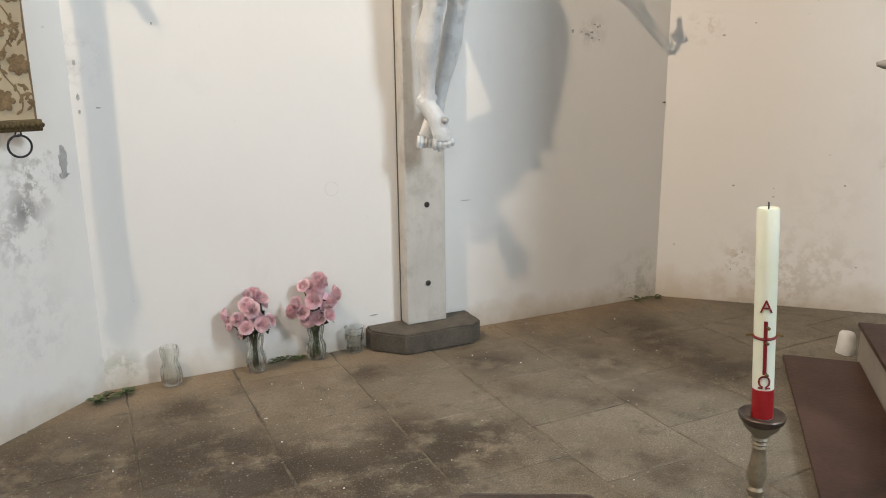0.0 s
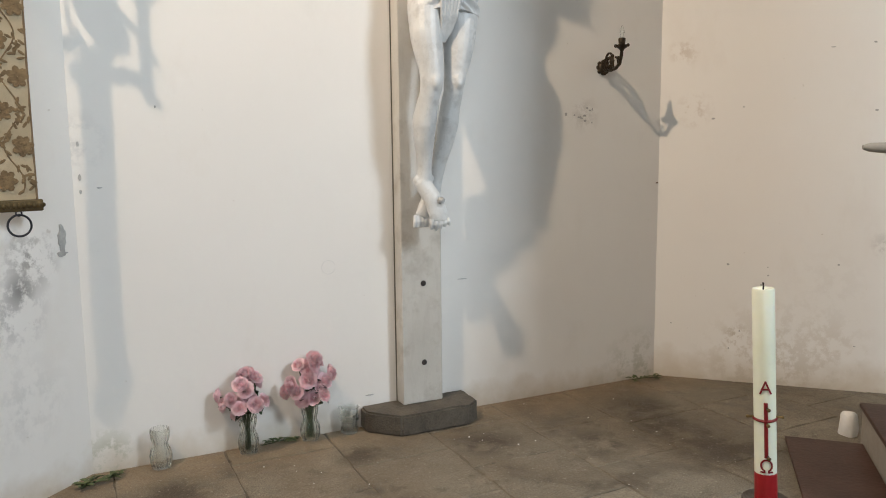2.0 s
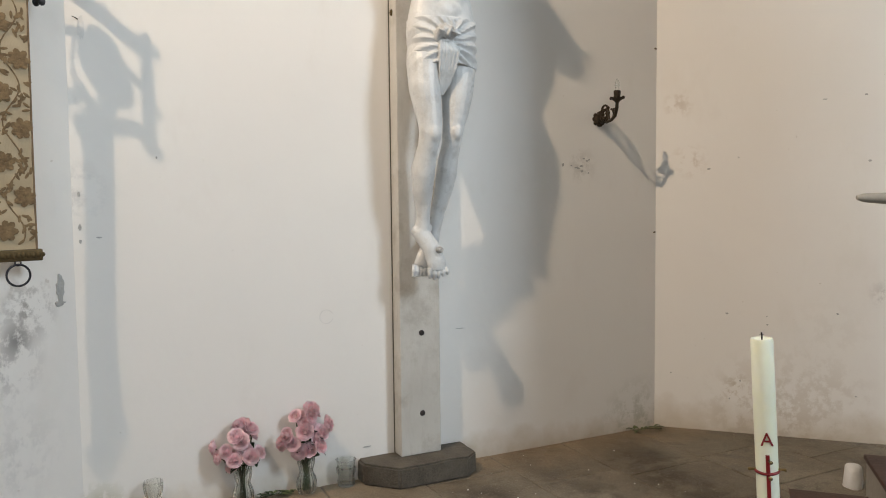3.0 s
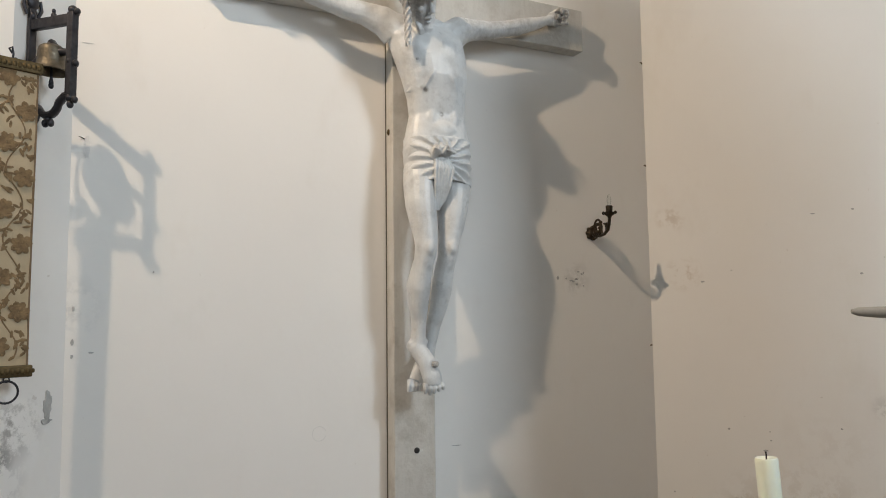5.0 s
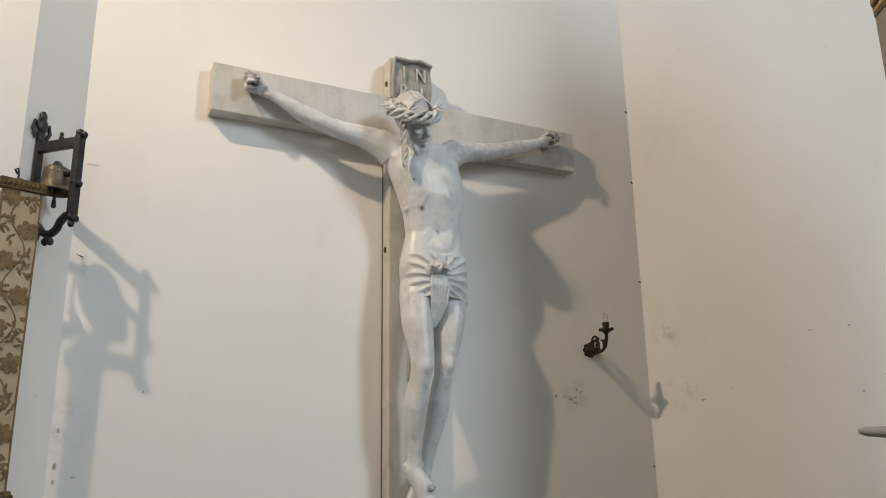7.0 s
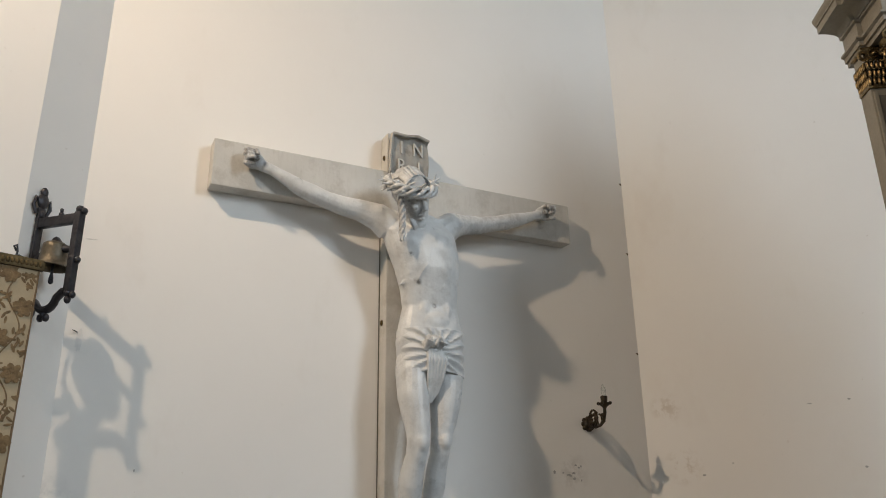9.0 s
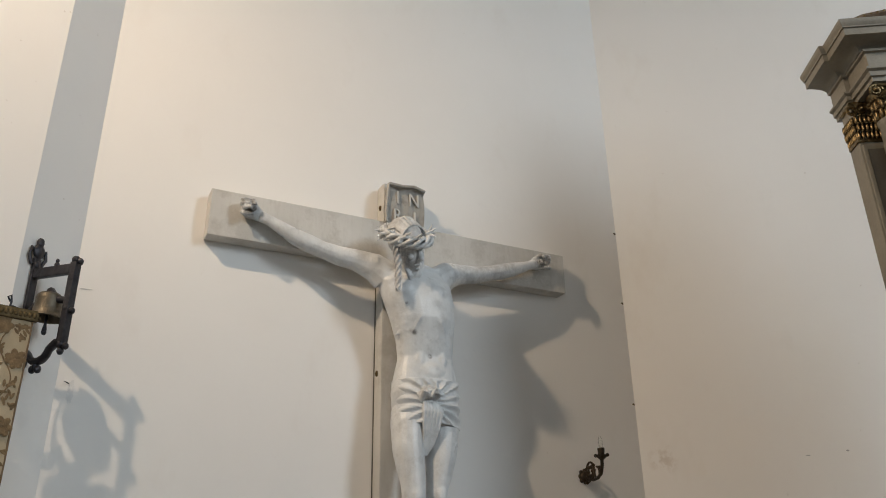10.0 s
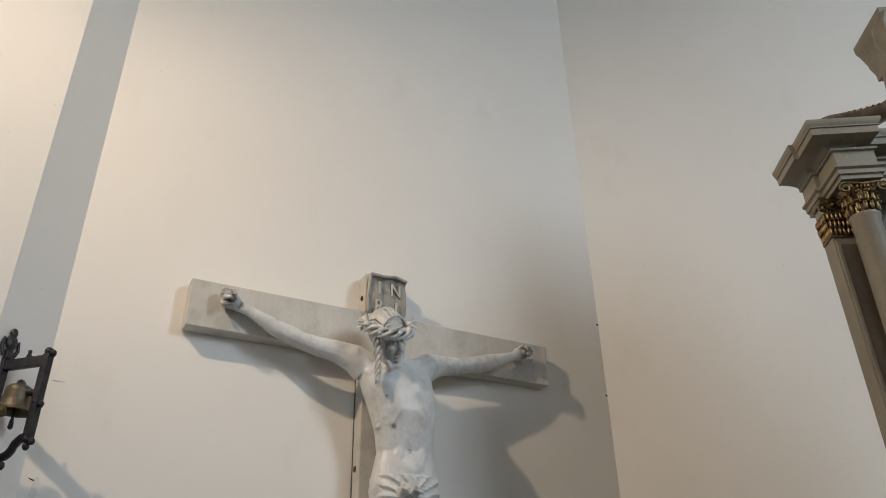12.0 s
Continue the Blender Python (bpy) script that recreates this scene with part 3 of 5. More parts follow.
        ball(bm, (side * 0.36, -0.196, 2.878 + 0.016 * (side > 0)), (0.075, 0.036, 0.036), 12)
        ball(bm, (side * 0.575, -0.176, 2.932 + 0.020 * (side > 0)), (0.075, 0.036, 0.036), 12, pose(0, 0, 0, 0, -side * 18, 0))
    # thighs, knees, calves, the near foot crossed over the far one
    tube(bm, [(-0.030, -0.215, 2.12), (-0.036, -0.235, 2.05), (-0.042, -0.258, 1.93), (-0.036, -0.278, 1.83), (-0.031, -0.292, 1.765), (-0.034, -0.298, 1.715), (-0.040, -0.288, 1.66), (-0.046, -0.262, 1.60), (-0.052, -0.246, 1.525), (-0.049, -0.235, 1.455), (-0.042, -0.224, 1.38), (-0.040, -0.216, 1.31), (-0.044, -0.212, 1.25)],
         [(0.078, 0.082), (0.082, 0.090), (0.075, 0.082), (0.065, 0.069), (0.058, 0.060), (0.054, 0.058), (0.049, 0.052), (0.051, 0.060), (0.056, 0.066), (0.049, 0.058), (0.038, 0.043), (0.034, 0.038), (0.040, 0.042)], 18)
    ball(bm, (-0.034, -0.338, 1.715), (0.030, 0.026, 0.042), 12)
    ball(bm, (-0.034, -0.328, 1.790), (0.040, 0.022, 0.050), 12)
    ball(bm, (-0.040, -0.322, 1.655), (0.016, 0.018, 0.030), 10)
    ball(bm, (-0.074, -0.245, 1.535), (0.034, 0.050, 0.075), 12)
    tube(bm, [(-0.038, -0.312, 1.64), (-0.042, -0.298, 1.55), (-0.042, -0.276, 1.44), (-0.038, -0.254, 1.34)], [0.010, 0.013, 0.012, 0.008], 8)
    ball(bm, (-0.082, -0.212, 1.262), (0.016, 0.016, 0.018), 8)
    ball(bm, (-0.006, -0.222, 1.268), (0.013, 0.016, 0.018), 8)
    tube(bm, [(0.152, -0.215, 2.12), (0.150, -0.230, 2.05), (0.138, -0.245, 1.92), (0.120, -0.258, 1.82), (0.106, -0.266, 1.765), (0.100, -0.268, 1.725), (0.096, -0.258, 1.67), (0.092, -0.235, 1.61), (0.086, -0.222, 1.53), (0.074, -0.205, 1.44), (0.056, -0.185, 1.35), (0.040, -0.170, 1.25), (0.034, -0.165, 1.20)],
         [(0.088, 0.082), (0.090, 0.090), (0.078, 0.080), (0.064, 0.066), (0.053, 0.056), (0.050, 0.056), (0.046, 0.050), (0.047, 0.056), (0.049, 0.060), (0.043, 0.050), (0.035, 0.040), (0.031, 0.035), (0.032, 0.036)], 18)
    ball(bm, (0.102, -0.310, 1.725), (0.028, 0.024, 0.040), 12)
    ball(bm, (0.112, -0.304, 1.80), (0.036, 0.020, 0.048), 12)
    ball(bm, (0.108, -0.225, 1.545), (0.026, 0.046, 0.07), 12)
    tube(bm, [(-0.068, -0.185, 1.262), (-0.052, -0.215, 1.245), (-0.016, -0.25, 1.175), (0.004, -0.272, 1.10), (0.006, -0.278, 1.062)], [(0.034, 0.030), (0.042, 0.040), (0.046, 0.036), (0.05, 0.026), (0.048, 0.020)], 14)
    for k in range(5):
        x = -0.036 + 0.021 * k
        tube(fine, [(x, -0.278, 1.075), (x - 0.002 + 0.002 * k, -0.286, 1.045 + 0.004 * abs(k - 1)), (x - 0.002 + 0.003 * k, -0.282, 1.018 + 0.008 * abs(k - 1))], [0.013, 0.012, 0.008], 8)
    tube(bm, [(0.034, -0.165, 1.215), (0.005, -0.175, 1.18), (-0.03, -0.195, 1.115), (-0.052, -0.205, 1.075)], [(0.034, 0.03), (0.038, 0.03), (0.042, 0.026), (0.04, 0.02)], 14)
    for k in range(5):
        x = -0.092 + 0.019 * k
        tube(fine, [(x + 0.008, -0.205, 1.09), (x, -0.215, 1.058), (x - 0.003, -0.212, 1.032)], [0.012, 0.011, 0.008], 8)
    ball(fine, (0.012, -0.292, 1.165), (0.020, 0.020, 0.016), 8)
    # arms along the beam
    tube(bm, [(-0.15, -0.205, 2.80), (-0.215, -0.20, 2.845), (-0.305, -0.185, 2.872), (-0.40, -0.175, 2.885), (-0.485, -0.17, 2.905), (-0.56, -0.168, 2.928), (-0.63, -0.165, 2.953), (-0.70, -0.160, 2.990), (-0.755, -0.155, 3.018), (-0.80, -0.15, 3.035)],
         [(0.085, 0.075), (0.074, 0.068), (0.056, 0.056), (0.050, 0.050), (0.043, 0.045), (0.047, 0.046), (0.042, 0.040), (0.033, 0.032), (0.027, 0.025), (0.03, 0.024)], 14)
    tube(bm, [(0.15, -0.205, 2.81), (0.215, -0.20, 2.865), (0.30, -0.185, 2.888), (0.40, -0.175, 2.905), (0.51, -0.17, 2.934), (0.58, -0.168, 2.955), (0.66, -0.165, 2.982), (0.73, -0.160, 3.008), (0.785, -0.155, 3.032), (0.83, -0.15, 3.048)],
         [(0.085, 0.075), (0.074, 0.068), (0.056, 0.056), (0.050, 0.050), (0.043, 0.045), (0.047, 0.046), (0.042, 0.040), (0.033, 0.032), (0.027, 0.025), (0.03, 0.024)], 14)
    for side, palm in ((-1, (-0.845, -0.132, 3.062)), (1, (0.868, -0.132, 3.066))):
        px, py, pz = palm
        ball(bm, palm, (0.054, 0.030, 0.044), 14)
        ball(bm, (px - side * 0.040, py - 0.002, pz - 0.018), (0.040, 0.027, 0.031), 12)
        for k in range(4):
            base = Vector((px + side * (0.030 - 0.006 * abs(k - 1.2)), py - 0.004, pz + 0.038 - 0.0235 * k))
            bend = 0.006 * math.sin(2.1 * k + 1)
            tube(fine, [base - Vector((side * 0.02, 0, 0)), base + Vector((side * 0.014, -0.012, 0.003)), base + Vector((side * (0.026 + bend), -0.030, 0.002)), base + Vector((side * (0.020 + bend), -0.052, -0.003 - bend)), base + Vector((-side * (0.002 - bend), -0.062 + bend, -0.006 - bend)), base + Vector((-side * (0.020 - bend), -0.056, -0.008))],
                 [0.0115, 0.0128, 0.0118, 0.0112, 0.0098, 0.006], 10)
        tube(fine, [(px - side * 0.012, py - 0.012, pz + 0.034), (px + side * 0.004, py - 0.042, pz + 0.040), (px + side * 0.004, py - 0.066, pz + 0.024), (px - side * 0.004, py - 0.074, pz + 0.004)], [0.014, 0.0125, 0.011, 0.007], 10)
        ball(fine, (px - side * 0.005, py - 0.040, pz - 0.002), (0.014, 0.018, 0.014), 8)
    # neck and bowed head
    tube(bm, [(-0.008, -0.205, 2.83), (-0.022, -0.265, 2.90), (-0.045, -0.315, 2.95)], [(0.075, 0.07), (0.062, 0.062), (0.065, 0.065)], 14)
    tilt = pose(0, 0, 0, 26, -20, 14)
    head = Vector((-0.092, -0.335, 2.925))
    put = lambda x, y, z: head + (tilt @ Vector((x, y, z * 1.22 if z < 0 else z)))
    ball(bm, put(0, 0.015, 0.045), (0.082, 0.102, 0.103), 18, tilt)
    ball(bm, put(0, -0.030, -0.03), (0.058, 0.066, 0.104), 16, tilt)
    ball(bm, put(0, -0.050, -0.100), (0.036, 0.038, 0.034), 12, tilt)
    tube(fine, [put(0, -0.088, 0.026), put(0, -0.108, -0.015), put(0, -0.118, -0.036), put(0, -0.092, -0.046)], [0.008, 0.011, 0.014, 0.009], 8)
    for side in (-1, 1):
        tube(fine, [put(side * 0.012, -0.094, 0.032), put(side * 0.032, -0.092, 0.036), put(side * 0.052, -0.072, 0.024)], [0.008, 0.010, 0.008], 8)
        ball(fine, put(side * 0.027, -0.080, 0.012), (0.014, 0.010, 0.010), 8)
        ball(fine, put(side * 0.036, -0.072, -0.026), (0.020, 0.016, 0.018), 10)
    tube(fine, [put(-0.024, -0.090, -0.062), put(0, -0.102, -0.056), put(0.024, -0.090, -0.062)], [0.006, 0.009, 0.006], 8)
    tube(fine, [put(-0.016, -0.090, -0.078), put(0, -0.097, -0.079), put(0.016, -0.090, -0.078)], [0.005, 0.008, 0.005], 8)
    # beard tufts
    for k in range(9):
        a = -1 + k / 4
        tube(fine, [put(a * 0.046, -0.050 - 0.022 * (1 - abs(a)), -0.078), put(a * 0.038, -0.072, -0.108), put(a * 0.024, -0.070, -0.136)], [0.009, 0.010, 0.004], 7)
    rng = random.Random(7)
    # long locks falling beside the face
    for k in range(4):
        pts = []
        for n in range(15):
            w, t = 0.85 * n + k * math.pi / 2, n / 14
            pts.append((-0.192 + 0.052 * t + 0.012 * math.sin(4 * t) + (0.016 - 0.006 * t) * math.sin(w), -0.392 + 0.030 * t + 0.015 * math.cos(w), 2.945 - 0.275 * t))
        tube(fine, pts, [0.007] + [0.0074] * 12 + [0.006, 0.003], 7)
    for k in range(3):
        pts = []
        for n in range(9):
            w = 0.9 * n + k * 2.1
            pts.append(put(0.080 + 0.010 * math.sin(w), -0.020 + 0.011 * math.cos(w), 0.065 - 0.022 * n))
        tube(fine, pts, [0.009] + [0.0105] * 6 + [0.008, 0.004], 7)
    # a few combed strands over the crown of the head
    for k in range(19):
        a = -1.15 + 2.3 * k / 18 + rng.uniform(-0.05, 0.05)
        tube(fine, [put(0.075 * math.sin(a), 0.075, 0.125 * math.cos(a) * 0.85 + 0.03), put(0.088 * math.sin(a), 0.01, 0.105 * math.cos(a) + 0.052), put(0.088 * math.sin(a), -0.055, 0.085 * math.cos(a) + 0.035)], rng.uniform(0.0045, 0.0075), 6)
    # twisted crown with thorns
    for strand in range(4):
        pts = []
        for k in range(37):
            a = 2 * math.pi * k / 36
            w = 4 * a + strand * math.pi / 2
            r = 1 + 0.15 * math.cos(w)
            pts.append(put(0.110 * r * math.cos(a), 0.004 + 0.126 * r * math.sin(a), 0.060 + 0.024 * math.sin(w) + 0.018 * math.sin(a)))
        tube(fine, pts, 0.0105, 7)
    for k in range(34):
        a = rng.uniform(0, 2 * math.pi)
        base = Vector((0.112 * math.cos(a), 0.004 + 0.128 * math.sin(a), 0.062 + rng.uniform(-0.022, 0.028)))
        way = Vector((math.cos(a) + rng.uniform(-0.7, 0.7), math.sin(a) + rng.uniform(-0.7, 0.7), rng.uniform(-0.9, 0.9))).normalized() * rng.uniform(0.032, 0.055)
        tube(fine, [put(*(base - way * 0.3)), put(*(base + way * 0.5)), put(*(base + way))], [0.008, 0.006, 0.003], 6)
    solid = remeshed("statue_core", bm, 0.0052, 6)
    bm = bmesh.new()
    bm.from_mesh(solid)
    bm.from_mesh(remeshed("statue_detail", fine, 0.0036, 1))
    # cloth round the hips: a thick wrap with pleats gathered into a knot
    cloth = bmesh.new()
    n, m = 96, 20
    grid = []
    for r in range(m + 1):
        s = r / m
        z = 2.262 - 0.205 * s
        row = []
        for i in range(n):
            a = 2 * math.pi * i / n
            c, k = math.cos(a), math.sin(a)
            dx = 0.172 * math.copysign(abs(c) ** 0.82, c)
            towards = max(0.0, -k)
            across = dx - (-0.012)
            pleat = math.sin(20 * math.atan2(s - 0.45, abs(across) * 4.2 + 0.12) + 1.5 * math.copysign(1, across)) * (0.30 + 0.70 * towards)
            fade = min(1.0, 6 * s + 0.35) * min(1.0, 6 * (1 - s) + 0.35)
            grow = 1 + 0.11 * (1 - 2 * abs(math.sin(math.asin(max(-1.0, min(1.0, pleat))) / 2 + math.pi / 4)) ** 1.6) * fade * (0.4 + 0.6 * towards) + 0.015 * math.sin(3 * a + 2 * s)
            sag = 0.022 * towards * math.sin(math.pi * s) * math.cos(2.5 * across / 0.2)
            row.append(cloth.verts.new((0.068 + dx * grow, -0.222 + 0.119 * math.copysign(abs(k) ** 0.82, k) * grow * (1 + 0.03 * pleat * towards), z - sag - (0.030 * abs(across) / 0.2 * s))))
        grid.append(row)
    for a, b in zip(grid, grid[1:]):
        for i in range(n):
            cloth.faces.new((a[i], a[(i + 1) % n], b[(i + 1) % n], b[i]))
    cloth.faces.new(grid[0])
    cloth.faces.new(grid[-1])
    # knot and hanging tails
    for k in range(9):
        a = k * 2.4
        cx, cz = 0.030 + 0.030 * math.cos(a), 2.185 + 0.038 * math.sin(a * 1.3)
        tube(cloth, [(cx - 0.030 * math.cos(a + 1), -0.325, cz - 0.030 * math.sin(a + 1)), (cx, -0.365 - 0.008 * (k % 3), cz), (cx + 0.034 * math.cos(a + 1), -0.33, cz + 0.034 * math.sin(a + 1))], [(0.011, 0.013), (0.026, 0.012), (0.013, 0.013)], 8)
    for k in range(6):
        x = 0.000 + 0.019 * k
        tube(cloth, [(0.030 + (x - 0.05) * 0.5, -0.338, 2.165), (x, -0.345, 2.10), (0.042 + (x - 0.045) * 0.8, -0.330, 2.02), (0.036 + (x - 0.045) * 0.5, -0.312, 1.95), (0.028 + (x - 0.045) * 0.25, -0.295, 1.90 + 0.010 * (k % 2))], [0.008, 0.0085, 0.0080, 0.0065, 0.004], 8)
    folded = remeshed("statue_cloth", cloth, 0.0034, 1)
    bm.from_mesh(folded)
    me = bpy.data.meshes.new("statue")
    bm.to_mesh(me)
    bm.free()
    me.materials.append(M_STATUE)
    me.shade_smooth()
    return tagged(new("statue", me), "pale grey painted carved figure fixed to the cross", "statue")


def remeshed(name, bm, voxel, rounds):
    """The closed forms in bm welded into one even skin."""
    me = bpy.data.meshes.new(name)
    bmesh.ops.recalc_face_normals(bm, faces=bm.faces)
    bm.to_mesh(me)
    bm.free()
    tmp = bpy.data.objects.new(name, me)
    scene.collection.objects.link(tmp)
    r = tmp.modifiers.new("weld", "REMESH")
    r.mode, r.voxel_size = "VOXEL", voxel
    s = tmp.modifiers.new("soften", "SMOOTH")
    s.iterations, s.factor = rounds, 0.5
    dg = bpy.context.evaluated_depsgraph_get()
    dg.update()
    done = bpy.data.meshes.new_from_object(tmp.evaluated_get(dg))
    bpy.data.objects.remove(tmp)
    bpy.data.meshes.remove(me)
    return done


def plinth():
    bm = bmesh.new()
    prism(bm, [(-0.325, -0.002), (-0.325, -0.10), (-0.19, -0.24), (0.19, -0.24), (0.264, -0.185), (0.264, -0.002)], 0.0, 0.108)
    bmesh.ops.bevel(bm, geom=list(bm.edges), offset=0.010, segments=2, affect="EDGES")
    bmesh.ops.triangulate(bm, faces=[f for f in bm.faces if len(f.verts) > 4])
    bmesh.ops.subdivide_edges(bm, edges=[e for e in bm.edges if e.calc_length() > 0.05], cuts=3, use_grid_fill=True)
    for v in bm.verts:
        if v.co.z > 0.01:
            v.co += Vector(noise.noise_vector(v.co * 14)) * 0.006
    return tagged(part("plinth_block", bm, M_BASALT, smooth=40), "dark rough stone block with chamfered corners under the cross", "stone block")


crucifix()
statue()
plinth()


# ---- bell, bell pull, sconce ----
WEST = pose(-1.6, 0, 0, 0, 0, 45)   # x: along the wall to the corner, -y: into the room


def bell_bracket():
    root = thing("wall_bell", WEST @ pose(-0.203, -0.026, 2.118), "small bronze bell in a black wrought-iron wall bracket", "bell")
    bm = bmesh.new()
    box(bm, -0.020, 0.020, -0.022, -0.002, 0.0, 0.53, 0.005)
    for z, r in ((0.56, 0.032), (0.60, 0.020), (-0.01, 0.022), (0.50, 0.018)):
        ball(bm, (0, -0.014, z), (r, 0.018, r * 1.15), 10)
    tube(bm, [(-0.028, -0.012, 0.50), (-0.048, -0.012, 0.535), (-0.040, -0.012, 0.57), (-0.018, -0.012, 0.555)], 0.009, 8)
    tube(bm, [(0.028, -0.012, 0.50), (0.048, -0.012, 0.535), (0.040, -0.012, 0.57), (0.018, -0.012, 0.555)], 0.009, 8)
    part("wall_plate", bm, M_IRON, root, smooth=50)
    bm = bmesh.new()
    box(bm, -0.016, 0.016, -0.30, -0.01, 0.438, 0.480, 0.006)
    ball(bm, (0, -0.17, 0.487), (0.012, 0.016, 0.012))
    ball(bm, (0, -0.17, 0.505), 0.010)
    part("upper_arm", bm, M_IRON, root, smooth=50)
    bm = bmesh.new()
    box(bm, -0.019, 0.019, -0.330, -0.288, 0.145, 0.485, 0.006)
    for z in (0.495, 0.285, 0.14):
        ball(bm, (0, -0.309, z), (0.024, 0.024, 0.018))
        ball(bm, (0, -0.340, z - 0.008), (0.016, 0.016, 0.014))
        ball(bm, (0.024, -0.309, z - 0.004), (0.014, 0.014, 0.012))
    part("outer_bar", bm, M_IRON, root, smooth=50)
    bm = bmesh.new()
    pts = [(0, -0.012, 0.03), (0, -0.06, 0.075)] + [(0, -0.155 + 0.075 * math.cos(radians(a)), 0.135 + 0.055 * math.sin(radians(a))) for a in range(-10, -171, -20)] + [(0, -0.27, 0.15), (0, -0.309, 0.152)]
    tube(bm, pts, [(0.016, 0.021)] * len(pts), 8, across=(1, 0, 0))
    for y, z in ((-0.155, 0.062), (-0.135, 0.05), (-0.175, 0.05), (-0.309, 0.115)):
        ball(bm, (0, y, z), 0.017)
    part("lower_scroll", bm, M_IRON, root, smooth=50)
    bm = bmesh.new()
    tube(bm, [(0, -0.30, 0.325), (0, -0.22, 0.332), (0, -0.17, 0.355), (0, -0.12, 0.338), (0, -0.02, 0.29)], [0.013, 0.017, 0.034, 0.020, 0.013], 10)
    tube(bm, [(0, -0.06, 0.29), (-0.05, -0.055, 0.28), (-0.11, -0.06, 0.285), (-0.135, -0.07, 0.275)], 0.007, 8)
    tube(bm, [(-0.135, -0.07, 0.30), (-0.150, -0.07, 0.315), (-0.135, -0.07, 0.325), (-0.128, -0.07, 0.30), (-0.135, -0.07, 0.262), (-0.148, -0.07, 0.248), (-0.132, -0.07, 0.238)], 0.005, 8)
    part("yoke_lever", bm, M_IRON, root, "black iron yoke with a hooked lever", 50)
    bm = bmesh.new()
    lathe(bm, [(0.012, 0.138), (0.040, 0.134), (0.052, 0.122), (0.056, 0.10), (0.058, 0.06), (0.062, 0.03), (0.074, 0.008), (0.080, 0.0), (0.076, -0.004), (0.066, 0.006), (0.055, 0.03), (0.050, 0.10), (0.02, 0.125)], 28, (0, -0.165, 0.235))
    bmesh.ops.transform(bm, matrix=Matrix.Translation((0, -0.165, 0.335)) @ Matrix.Diagonal((1.05, 1.22, 0.78, 1)) @ Matrix.Translation((0, 0.165, -0.335)), verts=bm.verts)
    bell = part("bell_body", bm, M_BRONZE, root, "worn bronze bell", 40)
    bm = bmesh.new()
    tube(bm, [(0, -0.165, 0.33), (0, -0.168, 0.23), (0, -0.168, 0.21)], [0.006, 0.007, 0.012], 8)
    ball(bm, (0, -0.168, 0.20), 0.013)
    part("clapper", bm, M_IRON, bell, smooth=50)
    for ob in root.children_recursive:
        ob.data.transform(Matrix.Diagonal((0.9, 0.70, 1.0, 1)))


